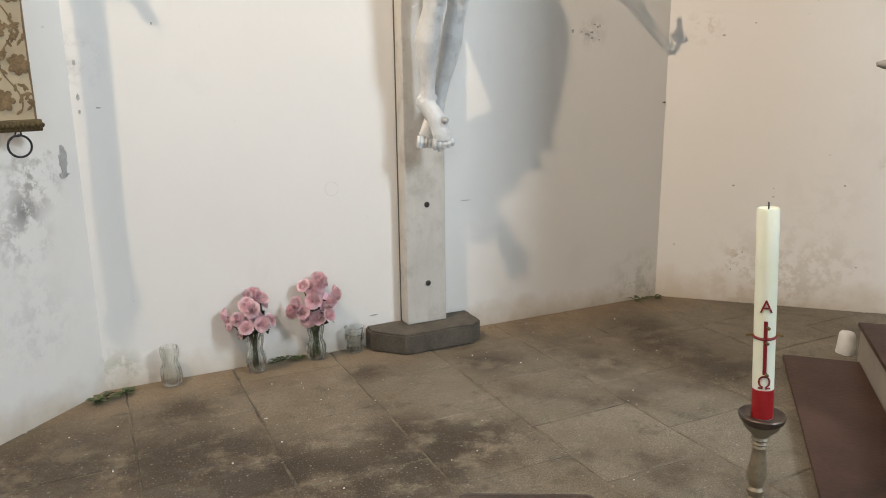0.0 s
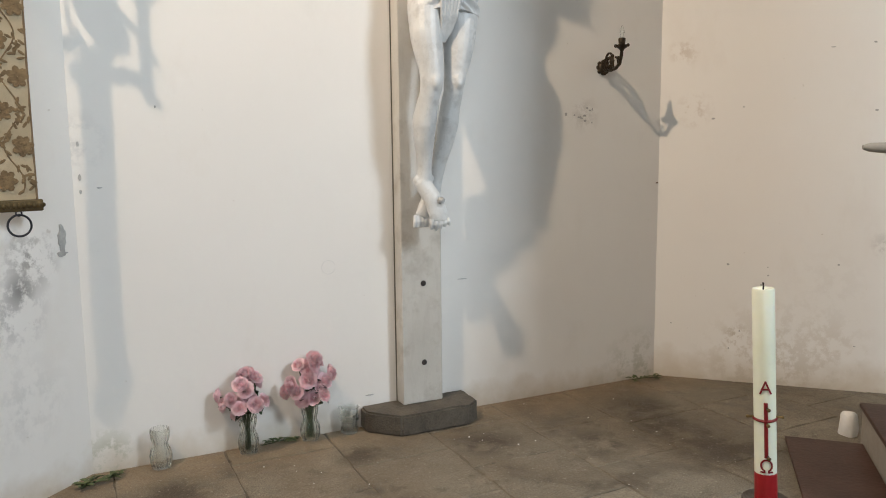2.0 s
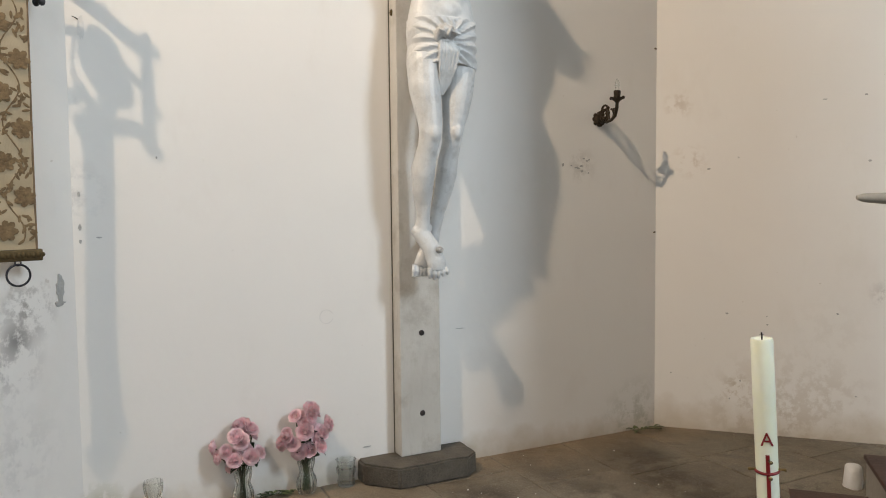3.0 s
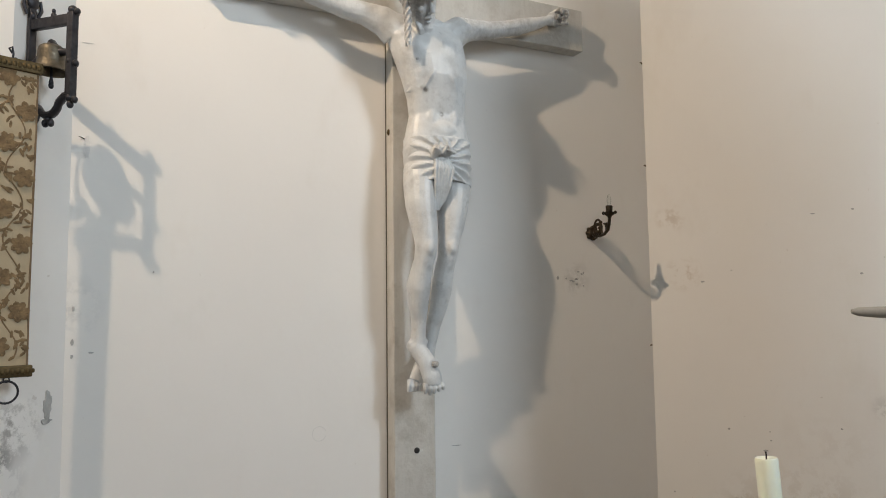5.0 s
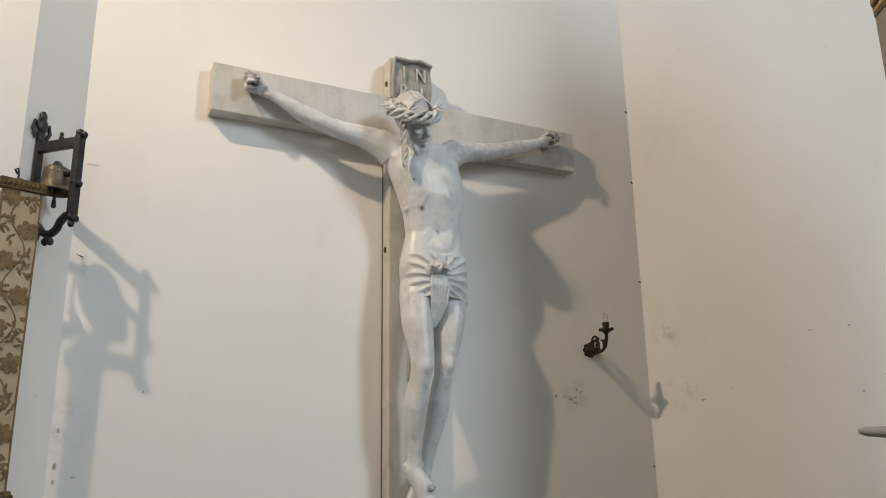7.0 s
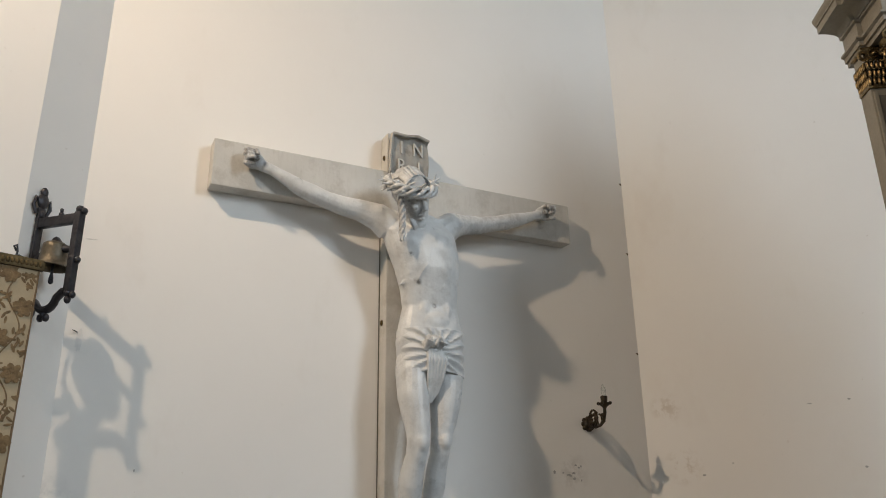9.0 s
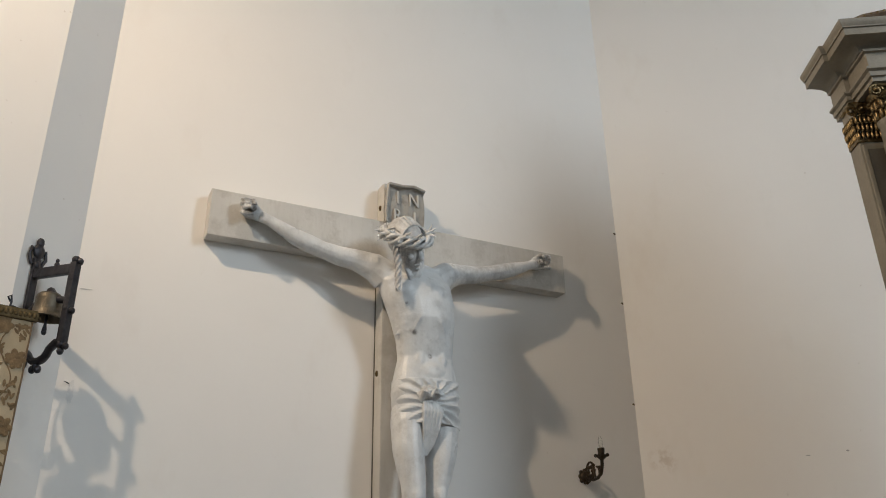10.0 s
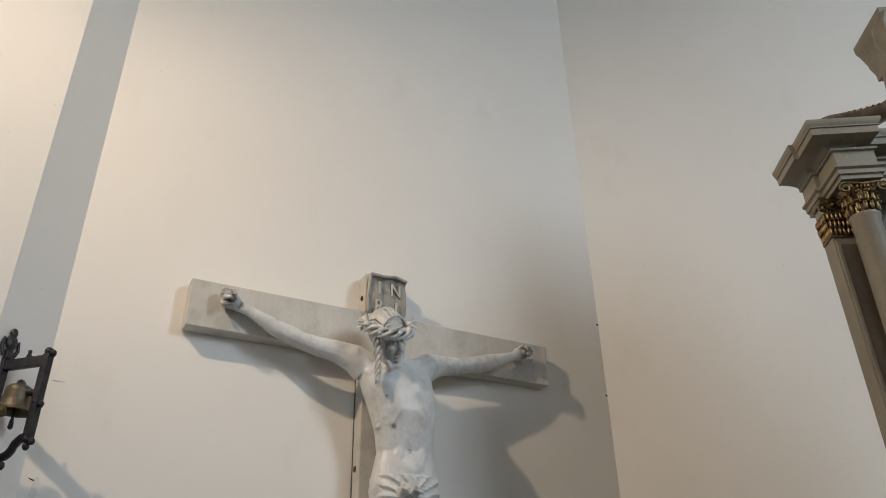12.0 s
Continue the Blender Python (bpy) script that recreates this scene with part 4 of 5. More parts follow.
def bell_pull():
    """An embroidered band with a brass rail at each end and an iron ring below."""
    root = thing("bell_pull", WEST @ pose(-0.334, -0.122, 1.225, 0, 0, -26), "embroidered canvas bell pull with brown floral needlework", "bell pull")
    w, top = 0.068, 1.118
    bm = bmesh.new()
    cells = 40
    rows = [[(x, 0.004 * math.sin(5 * z) + 0.0015 * math.sin(40 * z + 8 * x), z) for x in (-w, -w * 0.5, 0, w * 0.5, w)] for z in [top * k / cells for k in range(cells + 1)]]
    f = [[bm.verts.new(p) for p in r] for r in rows]
    b = [[bm.verts.new((p[0], p[1] + 0.006, p[2])) for p in r] for r in rows]
    for k in range(cells):
        for i in range(4):
            bm.faces.new((f[k][i], f[k][i + 1], f[k + 1][i + 1], f[k + 1][i]))
            bm.faces.new((b[k][i], b[k + 1][i], b[k + 1][i + 1], b[k][i + 1]))
        bm.faces.new((f[k][0], f[k + 1][0], b[k + 1][0], b[k][0]))
        bm.faces.new((f[k][4], b[k][4], b[k + 1][4], f[k + 1][4]))
    band = part("band", bm, M_CANVAS, root)
    for side in (-1, 1):
        bm = bmesh.new()
        tube(bm, [(side * (w - 0.001), 0.004 * math.sin(5 * z) + 0.002, z) for z in [top * k / cells for k in range(cells + 1)]], 0.0045, 6)
        part("edging", bm, M_BORDER, band)
    # needlework: a winding stem with blossoms, leaves and buds
    rng = random.Random(3)
    skin = lambda z: 0.004 * math.sin(5 * z) - 0.0016
    bm = bmesh.new()
    sway = lambda z: 0.030 * math.sin(z * 2 * math.pi / 0.27)
    tube(bm, [(sway(z), skin(z), z) for z in [0.03 + (top - 0.06) * k / 90 for k in range(91)]], 0.0026, 6, 0.5)
    part("stitched_stem", bm, M_STITCH, band)
    flat = lambda x, z, turn: pose(x, skin(z), z, 90, 0, 0) @ pose(0, 0, 0, 0, 0, turn)
    for k in range(9):
        zc = 0.075 + 0.1265 * k
        side = 1 if math.sin(zc * 2 * math.pi / 0.27) < 0 else -1
        bm = bmesh.new()
        for p in range(7):
            a = p * 360 / 7 + rng.uniform(-10, 10)
            m = flat(side * 0.032, zc, a) @ pose(0.021, 0, 0.0005 * p)
            ball(bm, (0, 0, 0), (1, 1, 1), 8)
            new_verts = [v for v in bm.verts if not v.tag]
            bmesh.ops.transform(bm, matrix=m @ Matrix.Diagonal((0.020, 0.0135, 0.0009, 1)), verts=new_verts)
            for v in new_verts:
                v.tag = True
        part("stitched_blossom", bm, M_STITCH, band)
        bm = bmesh.new()
        for p in range(15):
            x, dz, turn = -side * rng.uniform(0.01, 0.06), rng.uniform(-0.06, 0.06), rng.uniform(0, 180)
            ball(bm, (0, 0, 0), (1, 1, 1), 8)
            new_verts = [v for v in bm.verts if not v.tag]
            bmesh.ops.transform(bm, matrix=flat(x, min(top - 0.03, max(0.03, zc + dz)), turn) @ Matrix.Diagonal((0.015, 0.0055, 0.0009, 1)), verts=new_verts)
            for v in new_verts:
                v.tag = True
        part("stitched_leaves", bm, M_STITCH, band)
    for name, z in (("top_rail", top + 0.018), ("bottom_rail", -0.018)):
        bm = bmesh.new()
        box(bm, -w - 0.016, w + 0.016, -0.014, 0.018, z - 0.022, z + 0.022, 0.006)
        for k in range(9):
            ball(bm, (-w + 2 * w * k / 8, -0.014, z), (0.008, 0.004, 0.012), 8)
        for side in (-1, 1):
            ball(bm, (side * (w + 0.02), 0.002, z), (0.008, 0.009, 0.009), 8)
        part(name, bm, M_OLDBRASS, root, "tarnished embossed brass rail", 40)
    bm = bmesh.new()
    tube(bm, arc((0, 0, -0.092), 0.040, 90, 450, 28), 0.0042, 8)
    tube(bm, arc((0, 0, -0.046), 0.010, 90, 450, 12), 0.003, 6)
    part("pull_ring", bm, M_IRON, root, "thin black iron ring", 60)


def sconce():
    root = thing("candle_sconce", pose(1.185, 0, 1.865, 0, 0, -13), "dark ornate bronze wall sconce with one candle cup", "sconce")
    bm = bmesh.new()
    for k in range(8):
        a = radians(45 * k)
        ball(bm, (0.030 * math.cos(a), -0.008, 0.030 * math.sin(a)), (0.014, 0.008, 0.014), 8)
    ball(bm, (0, -0.010, 0), (0.032, 0.014, 0.032), 12)
    part("wall_rosette", bm, M_DARKBRONZE, root, smooth=50)
    bm = bmesh.new()
    loop = lambda cy, cz, r, a0, a1: [(0, cy + r * math.cos(radians(a0 + (a1 - a0) * i / 18)), cz + r * math.sin(radians(a0 + (a1 - a0) * i / 18))) for i in range(19)]
    tube(bm, loop(-0.085, 0.022, 0.048, 0, 360), 0.0065, 8)
    tube(bm, loop(-0.085, 0.018, 0.026, 0, 360), 0.0055, 8)
    tube(bm, loop(-0.165, 0.008, 0.030, 90, 400), 0.006, 8)
    tube(bm, [(0, -0.01, 0.0), (0, -0.05, -0.022), (0, -0.11, -0.028), (0, -0.17, -0.022), (0, -0.215, -0.002), (0, -0.235, 0.04), (0, -0.238, 0.075)], [0.011, 0.009, 0.008, 0.009, 0.010, 0.010, 0.009], 8)
    for a in range(0, 360, 60):
        ball(bm, (0, -0.085 + 0.026 * math.cos(radians(a)), 0.02 + 0.026 * math.sin(radians(a))), (0.012, 0.010, 0.010), 8)
    for y, z in ((-0.03, 0.035), (-0.03, -0.035), (-0.125, 0.05), (-0.20, 0.03)):
        ball(bm, (0, y, z), 0.011, 8)
    part("scroll_arm", bm, M_DARKBRONZE, root, smooth=50)
    bm = bmesh.new()
    lathe(bm, [(0.008, 0.06), (0.014, 0.07), (0.034, 0.085), (0.036, 0.092), (0.016, 0.094), (0.018, 0.105), (0.020, 0.125), (0.017, 0.13)], 16, (0, -0.238, 0))
    for k in range(4):
        a = radians(90 * k + 45)
        ball(bm, (0.034 * math.cos(a), -0.238 + 0.034 * math.sin(a), 0.09), 0.010, 8)
    part("candle_cup", bm, M_DARKBRONZE, root, smooth=50)
    bm = bmesh.new()
    lathe(bm, [(0.011, 0.128), (0.011, 0.150), (0.013, 0.158), (0.012, 0.172), (0.004, 0.195)], 12, (0, -0.238, 0))
    part("flame_bulb", bm, M_GLASS, root, "clear flame-shaped bulb", 50)


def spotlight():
    """The floodlight in the window niche whose light falls on the cross; its unseen housing and bracket are added."""
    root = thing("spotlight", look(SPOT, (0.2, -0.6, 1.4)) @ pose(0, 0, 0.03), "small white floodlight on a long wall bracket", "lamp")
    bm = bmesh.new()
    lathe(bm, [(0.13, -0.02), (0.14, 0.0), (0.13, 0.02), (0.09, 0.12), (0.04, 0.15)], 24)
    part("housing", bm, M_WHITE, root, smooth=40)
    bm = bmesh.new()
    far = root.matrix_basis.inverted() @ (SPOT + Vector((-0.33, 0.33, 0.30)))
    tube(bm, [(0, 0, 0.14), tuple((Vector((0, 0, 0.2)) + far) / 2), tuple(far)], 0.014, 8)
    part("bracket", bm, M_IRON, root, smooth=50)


bell_bracket()
bell_pull()
sconce()
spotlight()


# ---- paschal candle on its turned stand ----
def paschal_candle():
    x, y = 0.160, -2.084
    stand = thing("candle_stand", pose(x, y, 0), "turned grey-green wooden candle stand with a dark dish", "candlestick")
    bm = bmesh.new()
    lathe(bm, [(0.13, 0.0), (0.13, 0.02), (0.09, 0.03), (0.045, 0.05), (0.026, 0.07)], 28)
    part("foot", bm, M_STICK, stand, smooth=40)
    bm = bmesh.new()
    lathe(bm, [(0.026, 0.07), (0.020, 0.10), (0.027, 0.115), (0.027, 0.125), (0.019, 0.132), (0.026, 0.145), (0.027, 0.155), (0.019, 0.163), (0.022, 0.175), (0.0285, 0.195), (0.0275, 0.215), (0.021, 0.255), (0.019, 0.285), (0.023, 0.291), (0.019, 0.298),
               (0.025, 0.304), (0.020, 0.311), (0.027, 0.318), (0.022, 0.325), (0.027, 0.333), (0.046, 0.352), (0.056, 0.370)], 28)
    part("stem", bm, M_STICK, stand, smooth=40)
    bm = bmesh.new()
    lathe(bm, [(0.046, 0.362), (0.062, 0.378), (0.067, 0.393), (0.064, 0.396), (0.054, 0.388), (0.02, 0.387)], 32)
    part("drip_dish", bm, M_DISH, stand, "dark metal drip dish", 40)
    r, z0, z1 = 0.0298, 0.388, 1.004
    lean = Vector((-0.020, 0.024, 0.60)).normalized()
    turned = Vector((0, 0, 1)).rotation_difference(lean).to_matrix().to_4x4() @ pose(0, 0, 0, 0, 0, -48)
    candle = thing("paschal_candle", pose(x + z0 * 0.033, y - z0 * 0.040, 0.0) @ turned, "tall ivory wax candle with red cross and letters", "candle")
    bm = bmesh.new()
    lathe(bm, [(r * 1.005, z0), (r, z0 + 0.01), (r * 0.99, z0 + 0.25), (r, z0 + 0.45), (r, z1 - 0.006), (r * 0.92, z1), (r * 0.5, z1 - 0.005), (0.004, z1 - 0.006)], 32)
    part("wax_column", bm, M_WAX, candle, smooth=40)
    bm = bmesh.new()
    lathe(bm, [(r * 1.02, z0 + 0.001), (r * 1.025, z0 + 0.003), (r * 1.02, 0.477), (r * 0.98, 0.478)], 32)
    part("red_base_band", bm, M_RED, candle, "red wax band", 40)
    bm = bmesh.new()
    tube(bm, [(0, 0, z1 - 0.008), (0.001, 0, z1 + 0.008), (0.0, 0.001, z1 + 0.016)], 0.0022, 6)
    part("wick", bm, M_WICK, candle)
    # red cross wrapped on the wax, with wax nails
    bm = bmesh.new()
    tube(bm, [(0.002, -r, 0.528), (0.002, -r, 0.60), (0.002, -r, 0.686)], [(0.0052, 0.004)] * 3, 8, across=(0, 1, 0))
    tube(bm, [(r * math.sin(a), -r * math.cos(a), 0.6345 - 0.002 * math.cos(a * 1.3)) for a in [radians(-80 + 10 * k) for k in range(17)]], 0.0042, 8)
    part("red_cross", bm, M_REDLINE, candle, "red wax cross", 50)
    for pos, way in (((0.004, -r, 0.672), (0.3, -0.9, -0.1)), ((0.004, -r, 0.626), (0.2, -1, 0.0)), ((0.005, -r, 0.533), (0.2, -1, -0.1)), ((-r * 0.97, -0.004, 0.638), (-1, -0.2, 0)), ((r * 0.97, -0.004, 0.640), (1, -0.2, 0.03))):
        bm = bmesh.new()
        p, d = Vector(pos), Vector(way).normalized()
        tube(bm, [p - d * 0.004, p + d * 0.012, p + d * 0.018, p + d * 0.021], [0.0030, 0.0036, 0.0056, 0.003], 8)
        part("wax_nail", bm, M_GOLD, candle, "small gilt wax nail", 50)
    for glyph, z in (("A", 0.711), ("\u03a9", 0.484)):
        ob = letters("greek_letter", glyph, 0.054, pose(0.002, -r - 0.001, z, 90, 0, 0), M_REDLINE, candle, 0.0012, 0.9)
        for v in ob.data.vertices:
            a = v.co.x / r
            rad = r + 0.0005 + (-r - 0.001 - v.co.y + 0.0012)
            v.co = Vector((rad * math.sin(a), -rad * math.cos(a), v.co.z))


paschal_candle()


# ---- vases, roses, leaves on the floor ----
def vase_mesh(kind):
    bm = bmesh.new()
    if kind == "waisted":
        outer = [(0.024, 0.0), (0.040, 0.004), (0.047, 0.03), (0.049, 0.06), (0.044, 0.085), (0.034, 0.105), (0.033, 0.118), (0.040, 0.14), (0.043, 0.165), (0.041, 0.185)]
        inner = [(0.039, 0.185), (0.040, 0.165), (0.036, 0.14), (0.029, 0.118), (0.030, 0.105), (0.040, 0.085), (0.044, 0.06), (0.042, 0.03), (0.034, 0.014), (0.005, 0.012)]
        lathe(bm, outer + inner, 84, (0, 0, 0), 14, 0.09)
    else:
        rows = [0.0, 0.004, 0.03, 0.034, 0.062, 0.066, 0.094, 0.098, 0.126, 0.132]
        outer = [(0.038 + 0.011 * z / 0.13 + (0.0035 if k % 4 in (1, 2) else -0.0025), z) for k, z in enumerate(rows)]
        lathe(bm, outer + [(0.045, 0.132), (0.035, 0.016), (0.004, 0.014)], 60, (0, 0, 0), 10, 0.08)
    return bm


def rose_mesh():
    """A full-blown rose: rings of cupped petals, closed at the heart, rolled outwards at the rim."""
    bm = bmesh.new()
    rng = random.Random(11)
    for ring, (wide, high, count, roll) in enumerate(((0.006, 0.035, 3, -0.002), (0.012, 0.036, 4, 0.0), (0.019, 0.034, 5, 0.003), (0.026, 0.029, 6, 0.006), (0.032, 0.022, 7, 0.008))):
        for k in range(count):
            turn = 360 * (k + 0.37 * ring) / count + rng.uniform(-9, 9)
            span = math.pi * 1.35 / count
            up = high + rng.uniform(-0.002, 0.002)
            rows = []
            for a in range(6):
                t = a / 5
                r = 0.004 + (wide - 0.004) * math.sin(math.pi / 2 * min(1, t * 1.5)) + roll * max(0, t - 0.6) / 0.4
                row = []
                for b in range(6):
                    u = -1 + b / 2.5
                    ang = u * span * (0.45 + 0.55 * math.sin(math.pi * (0.12 + 0.72 * t)))
                    z = up * t ** 1.15 * (1 - 0.16 * u * u * t) - 0.6 * roll * max(0, t - 0.75) / 0.25
                    rr = r * (1 + 0.05 * u * u) + rng.uniform(-0.0008, 0.0008) * (1 + 2.5 * t)
                    row.append(bm.verts.new(pose(0, 0, 0, 0, 0, turn) @ Vector((rr * math.cos(ang), rr * math.sin(ang), z - 0.010))))
                rows.append(row)
            for a in range(5):
                for b in range(5):
                    bm.faces.new((rows[a][b], rows[a][b + 1], rows[a + 1][b + 1], rows[a + 1][b]))
    bmesh.ops.solidify(bm, geom=bm.faces[:], thickness=0.0007)
    ball(bm, (0, 0, -0.010), (0.009, 0.009, 0.008), 8)
    return bm


ROSE = mesh_of("rose", rose_mesh(), M_ROSE, 60)


def leaf_mesh(bm, m, long, wide):
    rows = []
    for a in range(6):
        t = a / 5
        w = wide * math.sin(math.pi * (0.06 + 0.9 * t))
        rows.append([m @ Vector((long * t, u * w, 0.12 * long * math.sin(math.pi * t) + abs(u) * w * 0.35)) for u in (-1, 0, 1)])
    grid = [[bm.verts.new(p) for p in r] for r in rows]
    under = [[bm.verts.new(p - Vector((0, 0, 0.0012))) for p in r] for r in rows]
    for a in range(5):
        for b in range(2):
            bm.faces.new((grid[a][b], grid[a][b + 1], grid[a + 1][b + 1], grid[a + 1][b]))
            bm.faces.new((under[a][b], under[a + 1][b], under[a + 1][b + 1], under[a][b + 1]))


def vase(x, y, label, kind="waisted", turn=0):
    root = part("glass_vase", vase_mesh(kind), M_GLASS, smooth=50)
    root.matrix_basis = pose(x, y, 0.001, 0, 0, turn)
    return tagged(root, label, "vase", "glass vases along the wall")


def bouquet(x, y, heads, seed):
    """Cut roses standing in a vase; heads: x, y, z of each bloom above the vase's foot."""
    root = thing("rose_bouquet", pose(x, y, 0.016), "bunch of pink artificial roses in a glass vase", "flowers", "rose bouquets")
    rng = random.Random(seed)
    heads = heads + [(0.6 * hx + rng.uniform(-0.03, 0.03), hy - 0.02, hz - 0.03) for hx, hy, hz in heads[::2]]
    heads = [(0.93 * hx + rng.uniform(-0.008, 0.008), hy + rng.uniform(-0.012, 0.012), hz + rng.uniform(-0.010, 0.006)) for hx, hy, hz in heads]
    for hx, hy, hz in heads:
        ob = new("rose", ROSE)
        ob.parent = root
        k = rng.uniform(0.86, 1.12)
        out = Vector((hx + rng.uniform(-0.03, 0.03), hy - 0.03, 0.06 + rng.uniform(-0.05, 0.02))).normalized()
        q = Vector((0, 0, 1)).rotation_difference(out)
        ob.matrix_basis = Matrix.LocRotScale((hx, hy, hz), q @ Euler((0, 0, rng.uniform(0, 6))).to_quaternion(), (k, k, k))
    bm = bmesh.new()
    for hx, hy, hz in heads:
        tube(bm, [(rng.uniform(-0.015, 0.015), rng.uniform(-0.015, 0.015), 0.004), (0.1 * hx, 0.1 * hy, 0.12), (0.45 * hx, 0.45 * hy, 0.19), (hx, hy, hz)], 0.0028, 6)
    part("stems", bm, M_STEM, root)
    for k in range(40):
        bm = bmesh.new()
        hx, hy, hz = heads[k % len(heads)]
        t = rng.uniform(0.2, 0.8)
        m = pose(hx * t, hy * t - 0.012, 0.17 + (hz - 0.17) * t * 0.8, rng.uniform(-40, 40), rng.uniform(-50, 40), rng.uniform(0, 360))
        leaf_mesh(bm, m, rng.uniform(0.04, 0.06), rng.uniform(0.014, 0.02))
        part("leaf", bm, M_LEAF, root)


vase(-1.29, -0.075, "empty waisted clear glass vase on the floor")
vase(-0.905, -0.085, "waisted clear glass vase holding pink roses", turn=10)
vase(-0.603, -0.065, "waisted clear glass vase holding roses beside the block", turn=25)
vase(-0.40, -0.055, "empty straight ribbed glass tumbler on the floor", "tumbler")
bouquet(-0.905, -0.085, [(-0.045, -0.03, 0.335), (0.035, -0.02, 0.345), (0.005, 0.0, 0.37), (-0.085, -0.035, 0.275), (-0.11, 0.0, 0.23), (-0.055, -0.055, 0.225), (0.005, -0.05, 0.275), (0.085, -0.04, 0.245), (-0.125, 0.02, 0.27), (0.06, 0.015, 0.315)], 5)
bouquet(-0.603, -0.065, [(0.02, -0.01, 0.40), (-0.055, 0.005, 0.375), (-0.01, -0.04, 0.33), (-0.015, 0.0, 0.365), (0.055, 0.01, 0.365), (0.105, -0.02, 0.315), (0.05, -0.05, 0.27), (-0.005, -0.055, 0.225), (-0.10, -0.03, 0.30), (-0.135, -0.02, 0.25), (-0.085, -0.045, 0.255), (0.07, -0.03, 0.29)], 9)


def fallen_leaves(x, y, turn, count, seed):
    rng = random.Random(seed)
    root = thing("leaf_sprig", pose(x, y, 0.004, 0, 0, turn), "withered green leafy sprig lying against the wall", "leaves", "fallen sprigs")
    bm = bmesh.new()
    tube(bm, [(-0.09, 0, 0.006), (0, 0.004, 0.012), (0.09, 0, 0.008)], 0.0022, 6)
    part("twig", bm, M_STEM, root)
    for k in range(count):
        bm = bmesh.new()
        leaf_mesh(bm, pose(rng.uniform(-0.09, 0.08), rng.uniform(-0.012, 0.012), rng.uniform(0.004, 0.018), rng.uniform(-15, 15), rng.uniform(-20, 5), rng.uniform(-50, 50) + (180 if k % 3 == 0 else 0)), rng.uniform(0.028, 0.05), rng.uniform(0.008, 0.013))
        part("leaf", bm, M_TWIG, root)


fallen_leaves(-1.535, -0.125, 24, 30, 1)
fallen_leaves(-0.75, -0.045, 0, 14, 2)
fallen_leaves(1.50, -0.07, -15, 12, 4)


# ---- altar steps and altarpiece ----
def altar_steps():
    turn = pose(0, 0, 0, 0, 0, -45)     # x: along the northeast wall, y: towards it
    bm = bmesh.new()
    root = thing("altar_footboard", turn @ pose(1.80, 0.17, 0), "low red-brown painted wooden footboard before the altar", "step", "altar steps")
    box(bm, 0.0, 0.33, -2.4, 0.0, 0.022, 0.040, 0.005)
    part("tread", bm, M_TREAD, root)
    bm = bmesh.new()
    box(bm, 0.008, 0.33, -2.39, -0.008, 0.0, 0.022)
    part("riser", bm, M_RISER, root, "pale edge below the board")
    root = thing("altar_step", turn @ pose(2.122, 0.25, 0), "altar step with a dark red-brown painted tread", "step", "altar steps")
    bm = bmesh.new()
    box(bm, 0.012, 1.9, -2.5, -0.010, 0.0, 0.188)
    part("riser", bm, M_RISER, root, "grey painted riser")
    bm = bmesh.new()
    box(bm, 0.0, 1.9, -2.5, 0.0, 0.188, 0.210, 0.006)
    part("tread", bm, M_TREAD, root)


def white_lump():
    bm = bmesh.new()
    lathe(bm, [(0.043, 0.0), (0.045, 0.03), (0.040, 0.08), (0.035, 0.100), (0.024, 0.112), (0.010, 0.115)], 18)
    for v in bm.verts:
        v.co += Vector(noise.noise_vector(v.co * 22)) * 0.007
        v.co.z = max(v.co.z, 0)
    ob = part("stone_bollard", bm, M_WHITE, smooth=60)
    ob.matrix_basis = pose(1.765, -1.215, 0)
    return tagged(ob, "small chipped whitewashed stone stub beside the steps", "stone")


def moulded(bm, profile, w0, w1, d0, d1):
    """A block whose front and sides follow a moulding: (projection, height) from below; flat at the back."""
    rings = [[bm.verts.new(c) for c in ((w0 - o, d0 - o, z), (w1 + o, d0 - o, z), (w1 + o, d1, z), (w0 - o, d1, z))] for o, z in profile]
    for a, b in zip(rings, rings[1:]):
        for i in range(4):
            j = (i + 1) % 4
            bm.faces.new((a[i], a[j], b[j], b[i]))
    bm.faces.new(rings[0][::-1])
    bm.faces.new(rings[-1])


